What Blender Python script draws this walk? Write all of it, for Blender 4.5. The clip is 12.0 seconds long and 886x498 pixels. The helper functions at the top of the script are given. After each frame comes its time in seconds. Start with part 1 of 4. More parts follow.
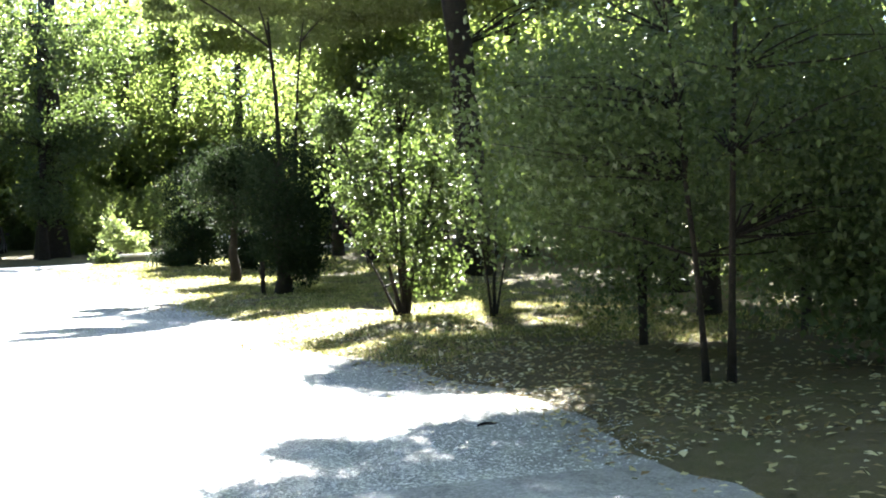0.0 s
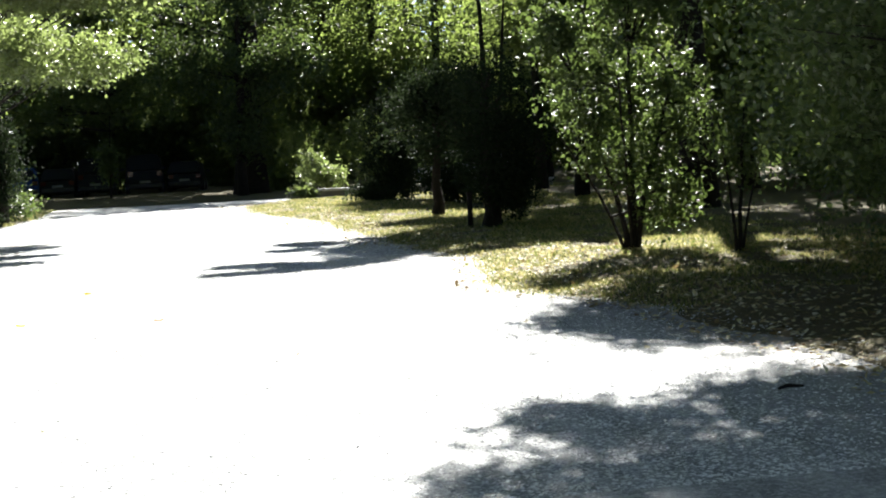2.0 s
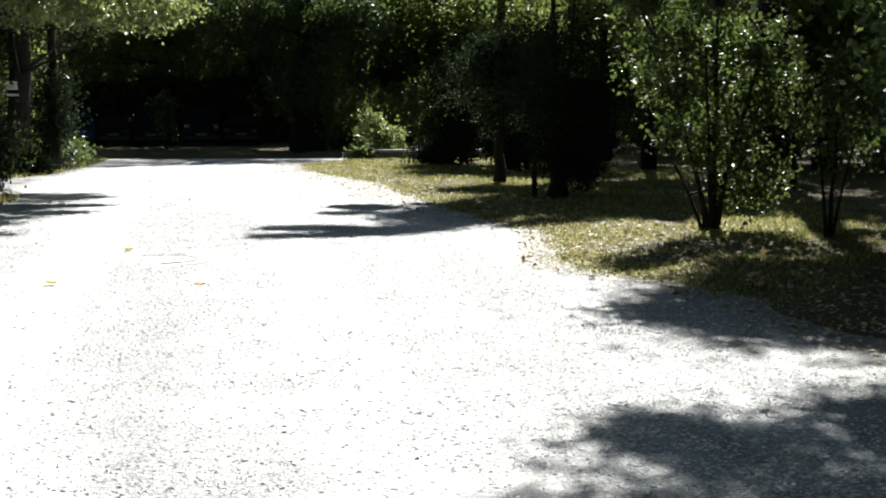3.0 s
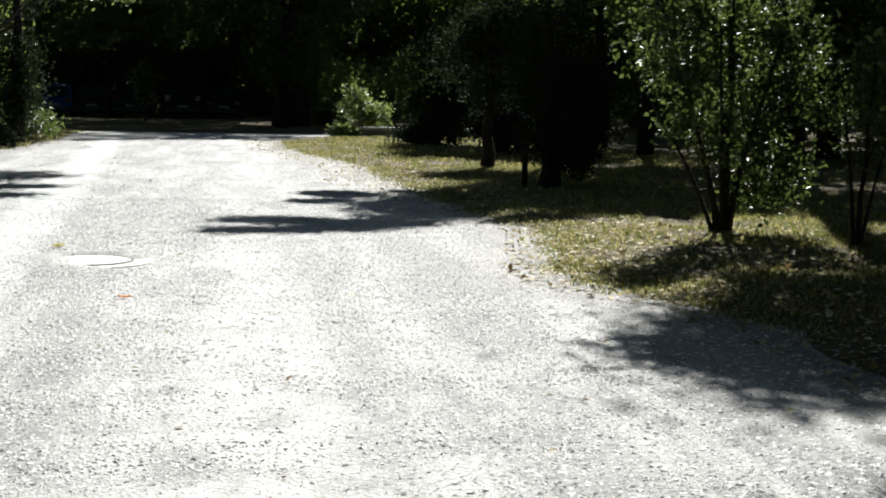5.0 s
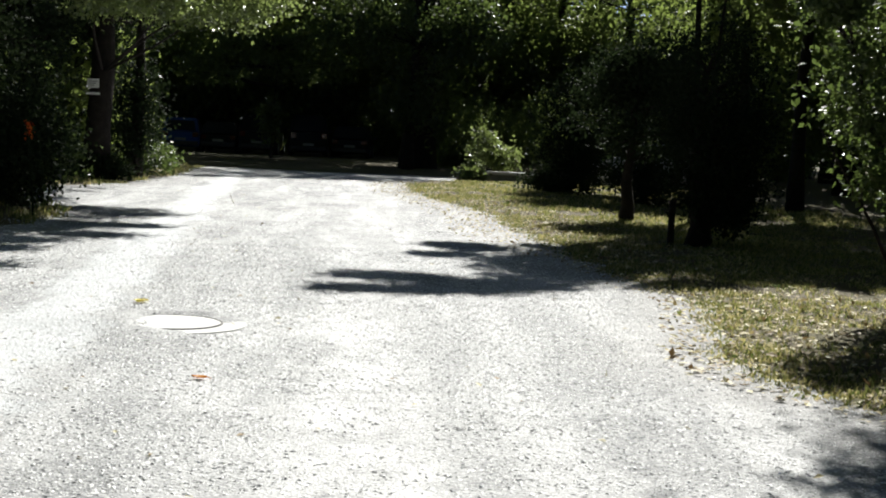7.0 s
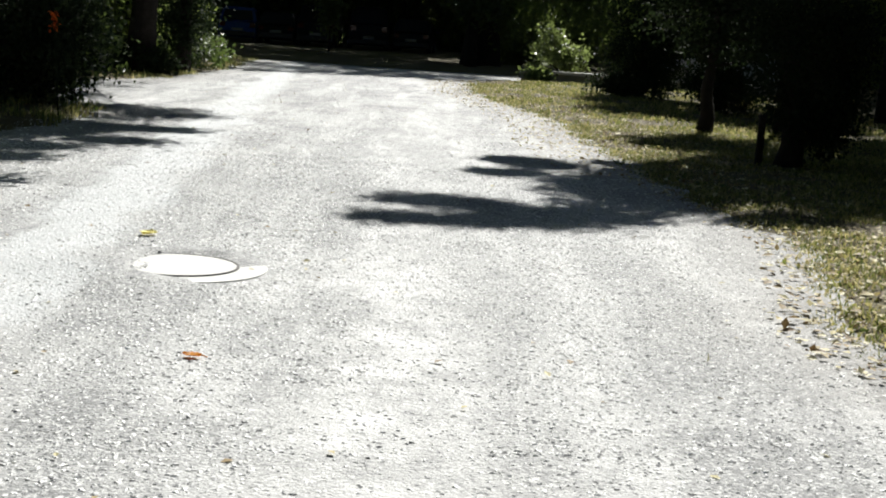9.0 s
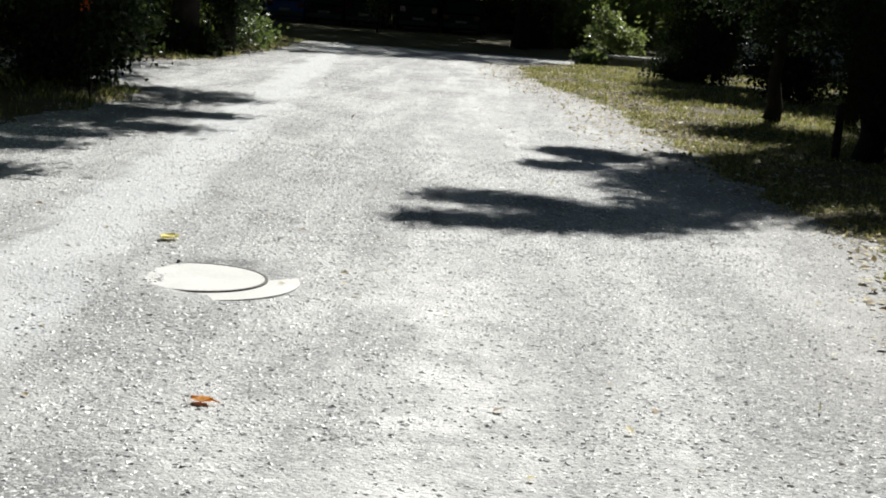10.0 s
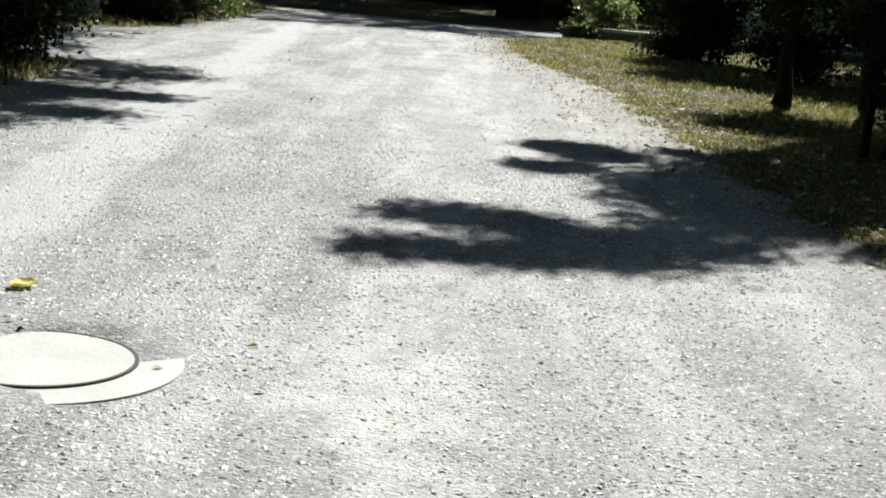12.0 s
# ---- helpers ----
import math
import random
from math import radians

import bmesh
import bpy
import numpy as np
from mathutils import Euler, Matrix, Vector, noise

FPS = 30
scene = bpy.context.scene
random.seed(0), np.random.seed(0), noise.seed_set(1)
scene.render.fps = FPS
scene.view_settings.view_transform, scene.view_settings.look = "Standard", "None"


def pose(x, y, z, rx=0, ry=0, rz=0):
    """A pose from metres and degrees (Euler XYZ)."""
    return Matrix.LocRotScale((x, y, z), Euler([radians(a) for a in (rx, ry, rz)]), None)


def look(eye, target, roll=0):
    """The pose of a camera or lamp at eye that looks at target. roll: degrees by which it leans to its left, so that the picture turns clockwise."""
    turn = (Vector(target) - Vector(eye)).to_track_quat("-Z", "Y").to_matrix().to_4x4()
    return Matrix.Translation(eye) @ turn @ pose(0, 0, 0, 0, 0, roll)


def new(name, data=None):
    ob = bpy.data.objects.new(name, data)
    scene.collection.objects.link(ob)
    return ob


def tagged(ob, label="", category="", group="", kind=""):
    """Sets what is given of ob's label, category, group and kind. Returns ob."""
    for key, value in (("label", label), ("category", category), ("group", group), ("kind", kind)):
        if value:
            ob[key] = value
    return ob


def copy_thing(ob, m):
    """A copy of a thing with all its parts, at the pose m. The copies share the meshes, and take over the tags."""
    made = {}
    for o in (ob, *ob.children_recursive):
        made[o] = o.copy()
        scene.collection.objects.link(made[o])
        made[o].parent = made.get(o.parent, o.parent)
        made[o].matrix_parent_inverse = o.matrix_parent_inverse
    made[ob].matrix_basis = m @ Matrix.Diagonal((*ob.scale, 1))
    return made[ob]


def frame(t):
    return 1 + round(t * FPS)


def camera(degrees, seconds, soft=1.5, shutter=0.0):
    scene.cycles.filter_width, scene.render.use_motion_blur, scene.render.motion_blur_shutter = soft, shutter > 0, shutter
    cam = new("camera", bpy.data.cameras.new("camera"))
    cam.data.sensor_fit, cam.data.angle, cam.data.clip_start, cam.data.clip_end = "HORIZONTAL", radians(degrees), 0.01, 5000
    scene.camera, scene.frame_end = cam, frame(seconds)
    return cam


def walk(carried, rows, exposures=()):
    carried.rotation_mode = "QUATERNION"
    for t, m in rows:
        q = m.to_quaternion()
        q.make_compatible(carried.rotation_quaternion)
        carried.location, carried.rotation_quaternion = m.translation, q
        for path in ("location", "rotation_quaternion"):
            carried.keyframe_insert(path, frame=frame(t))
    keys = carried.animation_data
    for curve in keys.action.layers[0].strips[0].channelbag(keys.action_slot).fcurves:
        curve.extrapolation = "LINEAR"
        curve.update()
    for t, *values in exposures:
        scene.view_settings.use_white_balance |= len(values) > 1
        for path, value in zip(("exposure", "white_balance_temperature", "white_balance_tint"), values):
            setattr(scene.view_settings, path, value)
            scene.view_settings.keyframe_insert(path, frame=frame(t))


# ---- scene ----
cam = camera(35.0, 12.0, soft=1.95)

# seconds, eye x, y, z, heading to the right of +y, tilt up, lean (degrees)
PATH = [
    (0, -0.590, 0.703, 1.506, 17.67, -1.66, -2.30),
    (0.5, -0.507, 1.142, 1.488, 16.20, -0.74, -0.90),
    (1, -0.529, 1.664, 1.417, 16.06, -2.23, -1.90),
    (1.5, -0.454, 2.304, 1.416, 10.63, -4.33, -1.70),
    (2, -0.432, 2.855, 1.325, 9.69, -3.87, -2.80),
    (2.5, -0.391, 3.454, 1.324, 7.04, -5.19, -1.10),
    (3, -0.385, 3.922, 1.301, 7.53, -5.22, -0.10),
    (3.2, -0.307, 4.140, 1.294, 8.38, -5.57, -2.10),
    (4.8, -0.077, 5.430, 1.340, 8.59, -6.43, 0.20),
    (5, -0.043, 5.683, 1.381, 8.01, -6.23, 1.00),
    (5.5, -0.042, 6.167, 1.352, 7.67, -6.58, -0.70),
    (6, -0.057, 6.636, 1.366, 4.52, -5.54, 1.20),
    (6.5, 0.000, 7.078, 1.321, 4.48, -3.64, 0.10),
    (7, 0.045, 7.591, 1.375, 2.96, -4.62, 2.70),
    (7.2, 0.046, 7.759, 1.368, 3.16, -4.70, 3.30),
    (8.8, 0.116, 9.071, 1.446, 0.66, -5.77, 4.70),
    (9, 0.109, 9.318, 1.470, 0.75, -9.06, 3.90),
    (9.5, 0.088, 9.870, 1.484, -0.41, -9.12, 5.70),
    (10, 0.057, 10.369, 1.459, -1.13, -9.93, 4.30),
    (10.5, 0.115, 10.900, 1.504, -3.05, -9.68, 3.20),
    (11, 0.030, 11.427, 1.458, -2.56, -9.29, 3.40),
    (11.5, 0.075, 11.948, 1.453, 0.29, -10.69, 2.40),
    (12, 0.121, 12.493, 1.485, -0.29, -11.19, 5.30),
]


def carried_pose(x, y, z, turn, tilt, lean):
    a, b = radians(turn), radians(tilt)
    way = Vector((math.sin(a) * math.cos(b), math.cos(a) * math.cos(b), math.sin(b)))
    return look((x, y, z), Vector((x, y, z)) + way, lean)


walk(cam, [(t, carried_pose(*v)) for t, *v in PATH],
     exposures=[(0, 4.4), (0.5, 3.9), (0.8, 3.75), (1.4, 3.1), (2.0, 2.5), (2.6, 1.85), (3.2, 1.55), (4.8, 1.17), (7.0, 1.15), (9.0, 1.05), (9.5, 0.75), (10, 0.85), (12, 0.9)])

# ---- light ----
SUN_TURN, SUN_UP = 15.0, 36.0
world = bpy.data.worlds.new("sky")
scene.world = world
world.use_nodes = True
sky = world.node_tree.nodes.new("ShaderNodeTexSky")
sky.sky_type = "NISHITA"
sky.sun_disc = False
sky.sun_elevation = radians(SUN_UP)
sky.sun_rotation = radians(SUN_TURN)
sky.air_density, sky.dust_density = 0.36, 0.2
world.node_tree.nodes["Background"].inputs["Strength"].default_value = 0.05
world.node_tree.links.new(sky.outputs[0], world.node_tree.nodes["Background"].inputs["Color"])
sun = new("sun", bpy.data.lights.new("sun", "SUN"))
sun.data.energy, sun.data.angle, sun.data.color = 5.0, radians(0.53), (1.0, 0.98, 0.925)
_a, _e = radians(SUN_TURN), radians(SUN_UP)
SUN_WAY = Vector((math.sin(_a) * math.cos(_e), math.cos(_a) * math.cos(_e), math.sin(_e)))
sun.matrix_world = look(SUN_WAY * 100, (0, 0, 0))

# ---- materials ----


class Nodes:
    """A node material under construction."""

    def __init__(self, name):
        self.mat = bpy.data.materials.new(name)
        self.mat.use_nodes = True
        self.tree = self.mat.node_tree
        self.bsdf = self.tree.nodes["Principled BSDF"]
        self.out = self.tree.nodes["Material Output"]

    def add(self, kind, **values):
        node = self.tree.nodes.new(kind)
        for key, value in values.items():
            node.inputs[key.replace("_", " ")].default_value = value
        return node

    def link(self, a, b):
        self.tree.links.new(a, b)

    def place(self):
        if not hasattr(self, "coord"):
            self.coord = self.add("ShaderNodeTexCoord").outputs["Object"]
        return self.coord

    def noise(self, scale, detail=4.0, rough=0.6):
        n = self.add("ShaderNodeTexNoise", Scale=scale, Detail=detail, Roughness=rough)
        self.link(self.place(), n.inputs["Vector"])
        return n.outputs["Fac"]

    def ramp(self, fac, *stops):
        r = self.add("ShaderNodeValToRGB")
        while len(r.color_ramp.elements) < len(stops):
            r.color_ramp.elements.new(0.5)
        for e, (p, c) in zip(r.color_ramp.elements, stops):
            e.position, e.color = p, (*c, 1)
        self.link(fac, r.inputs[0])
        return r.outputs[0]

    def mix(self, fac, a, b, blend="MIX"):
        m = self.tree.nodes.new("ShaderNodeMix")
        m.data_type, m.blend_type = "RGBA", blend
        for sock, v in ((m.inputs[0], fac), (m.inputs[6], a), (m.inputs[7], b)):
            if isinstance(v, (int, float)):
                sock.default_value = v
            elif isinstance(v, tuple):
                sock.default_value = (*v, 1)
            else:
                self.link(v, sock)
        return m.outputs[2]

    def bump(self, height, strength, distance, invert=False):
        b = self.add("ShaderNodeBump", Strength=strength, Distance=distance)
        b.invert = invert
        self.link(height, b.inputs["Height"])
        self.link(b.outputs[0], self.bsdf.inputs["Normal"])

    def done(self, color, rough=0.8, metal=0.0, spec=0.5):
        if isinstance(color, tuple):
            self.bsdf.inputs["Base Color"].default_value = (*color, 1)
        else:
            self.link(color, self.bsdf.inputs["Base Color"])
        if isinstance(rough, (int, float)):
            self.bsdf.inputs["Roughness"].default_value = rough
        else:
            self.link(rough, self.bsdf.inputs["Roughness"])
        self.bsdf.inputs["Metallic"].default_value = metal
        self.bsdf.inputs["Specular IOR Level"].default_value = spec
        return self.mat


def grained(name, a, b, scale, rough=0.8, fine=None, metal=0.0, bump=0.3, depth=0.01, spec=0.5):
    n = Nodes(name)
    f = n.noise(scale)
    g = n.noise(fine or scale * 9, 3.0)
    c = n.mix(0.35, n.ramp(f, (0.3, a), (0.7, b)), n.ramp(g, (0.3, a), (0.7, b)))
    if bump:
        n.bump(g, bump, depth)
    return n.done(c, rough, metal, spec)


def leafy(name, dark, mid, light, through_color, share=0.45, gloss=0.42, sheen=0.4):
    n = Nodes(name)
    geo = n.add("ShaderNodeNewGeometry")
    c = n.ramp(geo.outputs["Random Per Island"], (0.0, dark), (0.55, mid), (1.0, light))
    c = n.mix(0.5, c, n.ramp(n.noise(0.8, 2.0), (0.35, dark), (0.7, light)))
    n.done(c, gloss, 0.0, sheen)
    t = n.add("ShaderNodeBsdfTranslucent")
    n.link(n.mix(0.6, through_color, c), t.inputs["Color"])
    m = n.add("ShaderNodeMixShader", Fac=share)
    n.link(n.bsdf.outputs[0], m.inputs[1])
    n.link(t.outputs[0], m.inputs[2])
    n.link(m.outputs[0], n.out.inputs["Surface"])
    return n.mat


def band(n, x0, slope, inner, outer):
    """1 along the line x = x0 + slope * y, falling to 0 across its flanks."""
    sep = n.add("ShaderNodeSeparateXYZ")
    n.link(n.place(), sep.inputs[0])
    m = n.tree.nodes.new("ShaderNodeMath")
    m.operation = "MULTIPLY_ADD"
    n.link(sep.outputs["Y"], m.inputs[0])
    m.inputs[1].default_value, m.inputs[2].default_value = -slope, -x0
    a = n.tree.nodes.new("ShaderNodeMath")
    a.operation = "ADD"
    n.link(sep.outputs["X"], a.inputs[0])
    n.link(m.outputs[0], a.inputs[1])
    w = n.tree.nodes.new("ShaderNodeMath")
    w.operation = "MULTIPLY_ADD"
    n.link(n.noise(0.9, 4.0), w.inputs[0])
    w.inputs[1].default_value = 1.1
    n.link(a.outputs[0], w.inputs[2])
    c = n.tree.nodes.new("ShaderNodeMath")
    c.operation = "SUBTRACT"
    n.link(w.outputs[0], c.inputs[0])
    c.inputs[1].default_value = 0.55
    d = n.tree.nodes.new("ShaderNodeMath")
    d.operation = "ABSOLUTE"
    n.link(c.outputs[0], d.inputs[0])
    r = n.add("ShaderNodeMapRange", From_Min=outer, From_Max=inner)
    n.link(d.outputs[0], r.inputs["Value"])
    return r.outputs["Result"]


def gravel_surface():
    """Grey crushed-stone road: paler compacted dust in two wheel tracks and patches, specks of single stones."""
    n = Nodes("gravel")
    broad = n.noise(0.35, 3.0)
    mid = n.noise(2.2, 6.0, 0.7)
    loose = n.ramp(broad, (0.35, (0.12, 0.128, 0.136)), (0.65, (0.225, 0.232, 0.236)))
    v = n.add("ShaderNodeTexVoronoi", Scale=48.0)
    warp = n.add("ShaderNodeTexNoise", Scale=30.0, Detail=2.0)
    n.link(n.place(), warp.inputs["Vector"])
    bent = n.mix(0.03, n.place(), warp.outputs["Color"], "ADD")
    n.link(bent, v.inputs["Vector"])
    v2 = n.add("ShaderNodeTexVoronoi", Scale=110.0)
    n.link(n.place(), v2.inputs["Vector"])
    pick, pick2 = n.add("ShaderNodeSeparateColor"), n.add("ShaderNodeSeparateColor")
    n.link(v.outputs["Color"], pick.inputs[0])
    n.link(v2.outputs["Color"], pick2.inputs[0])
    speck = n.ramp(pick.outputs[0], (0.1, (0.09, 0.09, 0.09)), (0.6, (0.20, 0.204, 0.208)), (0.95, (0.66, 0.66, 0.65)))
    speck2 = n.ramp(pick2.outputs[0], (0.1, (0.10, 0.10, 0.10)), (0.6, (0.20, 0.204, 0.208)), (0.95, (0.62, 0.62, 0.61)))
    loose = n.mix(0.62, loose, n.mix(0.5, speck, speck2))
    dust = n.ramp(n.noise(5.0, 5.0, 0.7), (0.3, (0.44, 0.443, 0.443)), (0.7, (0.66, 0.663, 0.655)))
    dust = n.mix(0.22, dust, speck2)
    sep = n.add("ShaderNodeSeparateXYZ")
    n.link(n.place(), sep.inputs[0])
    near = n.add("ShaderNodeMapRange", From_Min=20.0, From_Max=16.5, To_Min=0.3, To_Max=1.0)
    n.link(sep.outputs["Y"], near.inputs["Value"])
    tracks = n.mix(1.0, band(n, 0.0, 0.0, 0.12, 0.62), near.outputs["Result"], "MULTIPLY")
    smooth = n.ramp(n.noise(9.0, 4.0), (0.3, (0.37, 0.384, 0.393)), (0.7, (0.48, 0.494, 0.502)))
    patchy = n.ramp(n.noise(0.9, 6.0, 0.65), (0.46, (0, 0, 0)), (0.58, (1, 1, 1)))
    some = n.mix(1.0, tracks, n.ramp(mid, (0.38, (0.12, 0.12, 0.12)), (0.58, (1, 1, 1))), "MULTIPLY")
    c = n.mix(some, n.mix(n.mix(1.0, patchy, (0.28, 0.28, 0.28), "MULTIPLY"), loose, dust), dust)
    along = n.tree.nodes.new("ShaderNodeMapping")
    along.inputs["Scale"].default_value = (1.9, 0.22, 1.0)
    along.inputs["Rotation"].default_value = (0, 0, 0.05)
    n.link(n.place(), along.inputs["Vector"])
    drag = n.add("ShaderNodeTexNoise", Scale=1.0, Detail=5.0, Roughness=0.6)
    n.link(along.outputs["Vector"], drag.inputs["Vector"])
    worn = n.mix(1.0, n.ramp(drag.outputs["Fac"], (0.46, (0, 0, 0)), (0.62, (0.7, 0.7, 0.7))), n.ramp(mid, (0.35, (0.3, 0.3, 0.3)), (0.6, (1, 1, 1))), "MULTIPLY")
    c = n.mix(worn, c, dust)
    c = n.mix(band(n, -1.08, -0.06, 0.24, 0.44), c, n.mix(0.1, smooth, speck2))
    c = n.mix(n.mix(1.0, worn, (0.25, 0.25, 0.25), "MULTIPLY"), c, dust)
    margin = n.add("ShaderNodeAttribute")
    margin.attribute_name = "soil_shade_share"
    ragged = n.mix(1.0, margin.outputs["Fac"], n.ramp(n.noise(1.6, 6.0, 0.7), (0.3, (0.35, 0.35, 0.35)), (0.62, (1, 1, 1))), "MULTIPLY")
    earth = n.ramp(n.noise(7.0, 5.0, 0.7), (0.3, (0.08, 0.073, 0.062)), (0.7, (0.17, 0.158, 0.137)))
    c = n.mix(ragged, c, n.mix(0.25, earth, speck2))
    n.bump(n.mix(0.35, v.outputs["Distance"], v2.outputs["Distance"]), 0.6, 0.013, True)
    return n.done(c, 0.85, 0.0, 0.3)


def soil_surface():
    """Dry lawn soil: straw, moss, brown litter."""
    n = Nodes("soil")
    broad = n.noise(0.5, 4.0)
    mid = n.noise(5.0, 5.0)
    fine = n.noise(60.0, 3.0)
    c = n.ramp(broad, (0.3, (0.06, 0.045, 0.025)), (0.5, (0.085, 0.073, 0.028)), (0.7, (0.07, 0.085, 0.024)))
    c = n.mix(n.ramp(mid, (0.4, (0, 0, 0)), (0.7, (1, 1, 1))), c, (0.12, 0.095, 0.055))
    c = n.mix(0.35, c, n.ramp(fine, (0.3, (0.025, 0.02, 0.013)), (0.75, (0.17, 0.145, 0.08))))
    n.bump(fine, 0.8, 0.03)
    return n.done(c, 0.95, 0.0, 0.2)


def stone_chips():
    n = Nodes("stone_chips")
    geo = n.add("ShaderNodeNewGeometry")
    c = n.ramp(geo.outputs["Random Per Island"], (0.0, (0.17, 0.174, 0.18)), (0.25, (0.38, 0.385, 0.39)),
               (0.5, (0.62, 0.625, 0.625)), (1.0, (0.88, 0.88, 0.875)))
    return n.done(c, 0.7, 0.0, 0.4)


def per_piece(name, colors, rough=0.7, share=0.0):
    n = Nodes(name)
    geo = n.add("ShaderNodeNewGeometry")
    k = len(colors) - 1
    c = n.ramp(geo.outputs["Random Per Island"], *[(i / k, col) for i, col in enumerate(colors)])
    n.done(c, rough, 0.0, 0.3)
    if share:
        t = n.add("ShaderNodeBsdfTranslucent")
        n.link(c, t.inputs["Color"])
        m = n.add("ShaderNodeMixShader", Fac=share)
        n.link(n.bsdf.outputs[0], m.inputs[1])
        n.link(t.outputs[0], m.inputs[2])
        n.link(m.outputs[0], n.out.inputs["Surface"])
    return n.mat


GRAVEL = gravel_surface()
SOIL = soil_surface()
CHIPS = stone_chips()
GRASS = per_piece("grass_blades", [(0.07, 0.10, 0.026), (0.16, 0.185, 0.05), (0.31, 0.285, 0.10), (0.5, 0.44, 0.22)], 0.6, 0.45)
LITTER = per_piece("dry_leaves", [(0.14, 0.09, 0.04), (0.30, 0.22, 0.10), (0.50, 0.44, 0.22), (0.62, 0.58, 0.40)], 0.7, 0.2)
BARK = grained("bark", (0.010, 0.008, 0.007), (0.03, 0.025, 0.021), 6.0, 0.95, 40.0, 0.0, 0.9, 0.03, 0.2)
LEAF = leafy("broad_leaves", (0.02, 0.036, 0.012), (0.038, 0.06, 0.02), (0.065, 0.09, 0.034), (0.29, 0.41, 0.09), 0.26, 0.5, 0.3)
LEAF_PALE = leafy("pale_leaves", (0.045, 0.07, 0.025), (0.075, 0.105, 0.04), (0.14, 0.17, 0.075), (0.42, 0.52, 0.14), 0.46, 0.42)
# dark evergreen foliage; on the left leafy shrubs the colour also holds shade
LEAF_DARK = leafy("dark_shaded_leaves", (0.009, 0.016, 0.008), (0.015, 0.025, 0.012), (0.028, 0.042, 0.02), (0.06, 0.09, 0.03), 0.15, 0.85, 0.06)
LEAF_WOOD = leafy("woodland_leaves", (0.022, 0.04, 0.013), (0.04, 0.062, 0.02), (0.08, 0.108, 0.038), (0.36, 0.46, 0.1), 0.55, 0.5, 0.35)
CONCRETE = grained("concrete", (0.42, 0.42, 0.41), (0.58, 0.58, 0.565), 3.0, 0.9, 60.0, 0.0, 0.4, 0.006)
IRON = grained("cast_iron", (0.02, 0.018, 0.016), (0.05, 0.045, 0.04), 8.0, 0.8, 80.0, 0.2, 0.4, 0.004)

# ---- building helpers ----


def part(name, bm, material, parent=None, label=""):
    mesh = bpy.data.meshes.new(name)
    bm.to_mesh(mesh)
    bm.free()
    return mesh_part(name, mesh, material, parent, label)


def mesh_part(name, mesh, material, parent=None, label=""):
    mesh.materials.append(material)
    ob = new(name, mesh)
    ob.parent = parent
    if label:
        ob["label"] = label
    return ob


def from_arrays(name, verts, tris, smooth=False):
    """A mesh from numpy arrays of corners and triangles."""
    mesh = bpy.data.meshes.new(name)
    verts, tris = np.asarray(verts, np.float32), np.asarray(tris, np.int32)
    mesh.vertices.add(len(verts))
    mesh.vertices.foreach_set("co", verts.ravel())
    mesh.loops.add(tris.size)
    mesh.loops.foreach_set("vertex_index", tris.ravel())
    mesh.polygons.add(len(tris))
    mesh.polygons.foreach_set("loop_start", np.arange(0, tris.size, 3, dtype=np.int32))
    mesh.polygons.foreach_set("use_smooth", np.full(len(tris), smooth))
    mesh.update(calc_edges=True)
    return mesh


def tube(bm, points, radii, sides=8):
    """A closed tapering tube along points."""
    rings = []
    points = [Vector(p) for p in points]
    for i, p in enumerate(points):
        way = (points[min(i + 1, len(points) - 1)] - points[max(i - 1, 0)]).normalized()
        q = Vector((0, 0, 1)).rotation_difference(way)
        rings.append([bm.verts.new(p + q @ Vector((math.cos(a), math.sin(a), 0)) * radii[i] * (1 + 0.08 * math.sin(3 * a + i)))
                      for a in [2 * math.pi * k / sides for k in range(sides)]])
    for r, s in zip(rings, rings[1:]):
        for k in range(sides):
            f = bm.faces.new((r[k], r[(k + 1) % sides], s[(k + 1) % sides], s[k]))
            f.smooth = True
    bm.faces.new(rings[0][::-1])
    bm.faces.new(rings[-1])


def block(bm, x0, y0, z0, x1, y1, z1, bevel=0.0):
    made = bmesh.ops.create_cube(bm, size=1.0, matrix=Matrix.Translation(((x0 + x1) / 2, (y0 + y1) / 2, (z0 + z1) / 2))
                                 @ Matrix.Diagonal((x1 - x0, y1 - y0, z1 - z0, 1)))
    if bevel:
        edges = list({e for v in made["verts"] for e in v.link_edges})
        bmesh.ops.bevel(bm, geom=edges, offset=bevel, segments=2, affect="EDGES", profile=0.6)


def disc(bm, x, y, z, radius, height, sides=24, axis="Z"):
    turn = {"Z": Matrix(), "X": Matrix.Rotation(radians(90), 4, "Y"), "Y": Matrix.Rotation(radians(90), 4, "X")}[axis]
    bmesh.ops.create_cone(bm, cap_ends=True, segments=sides, radius1=radius, radius2=radius, depth=height,
                          matrix=Matrix.Translation((x, y, z)) @ turn)


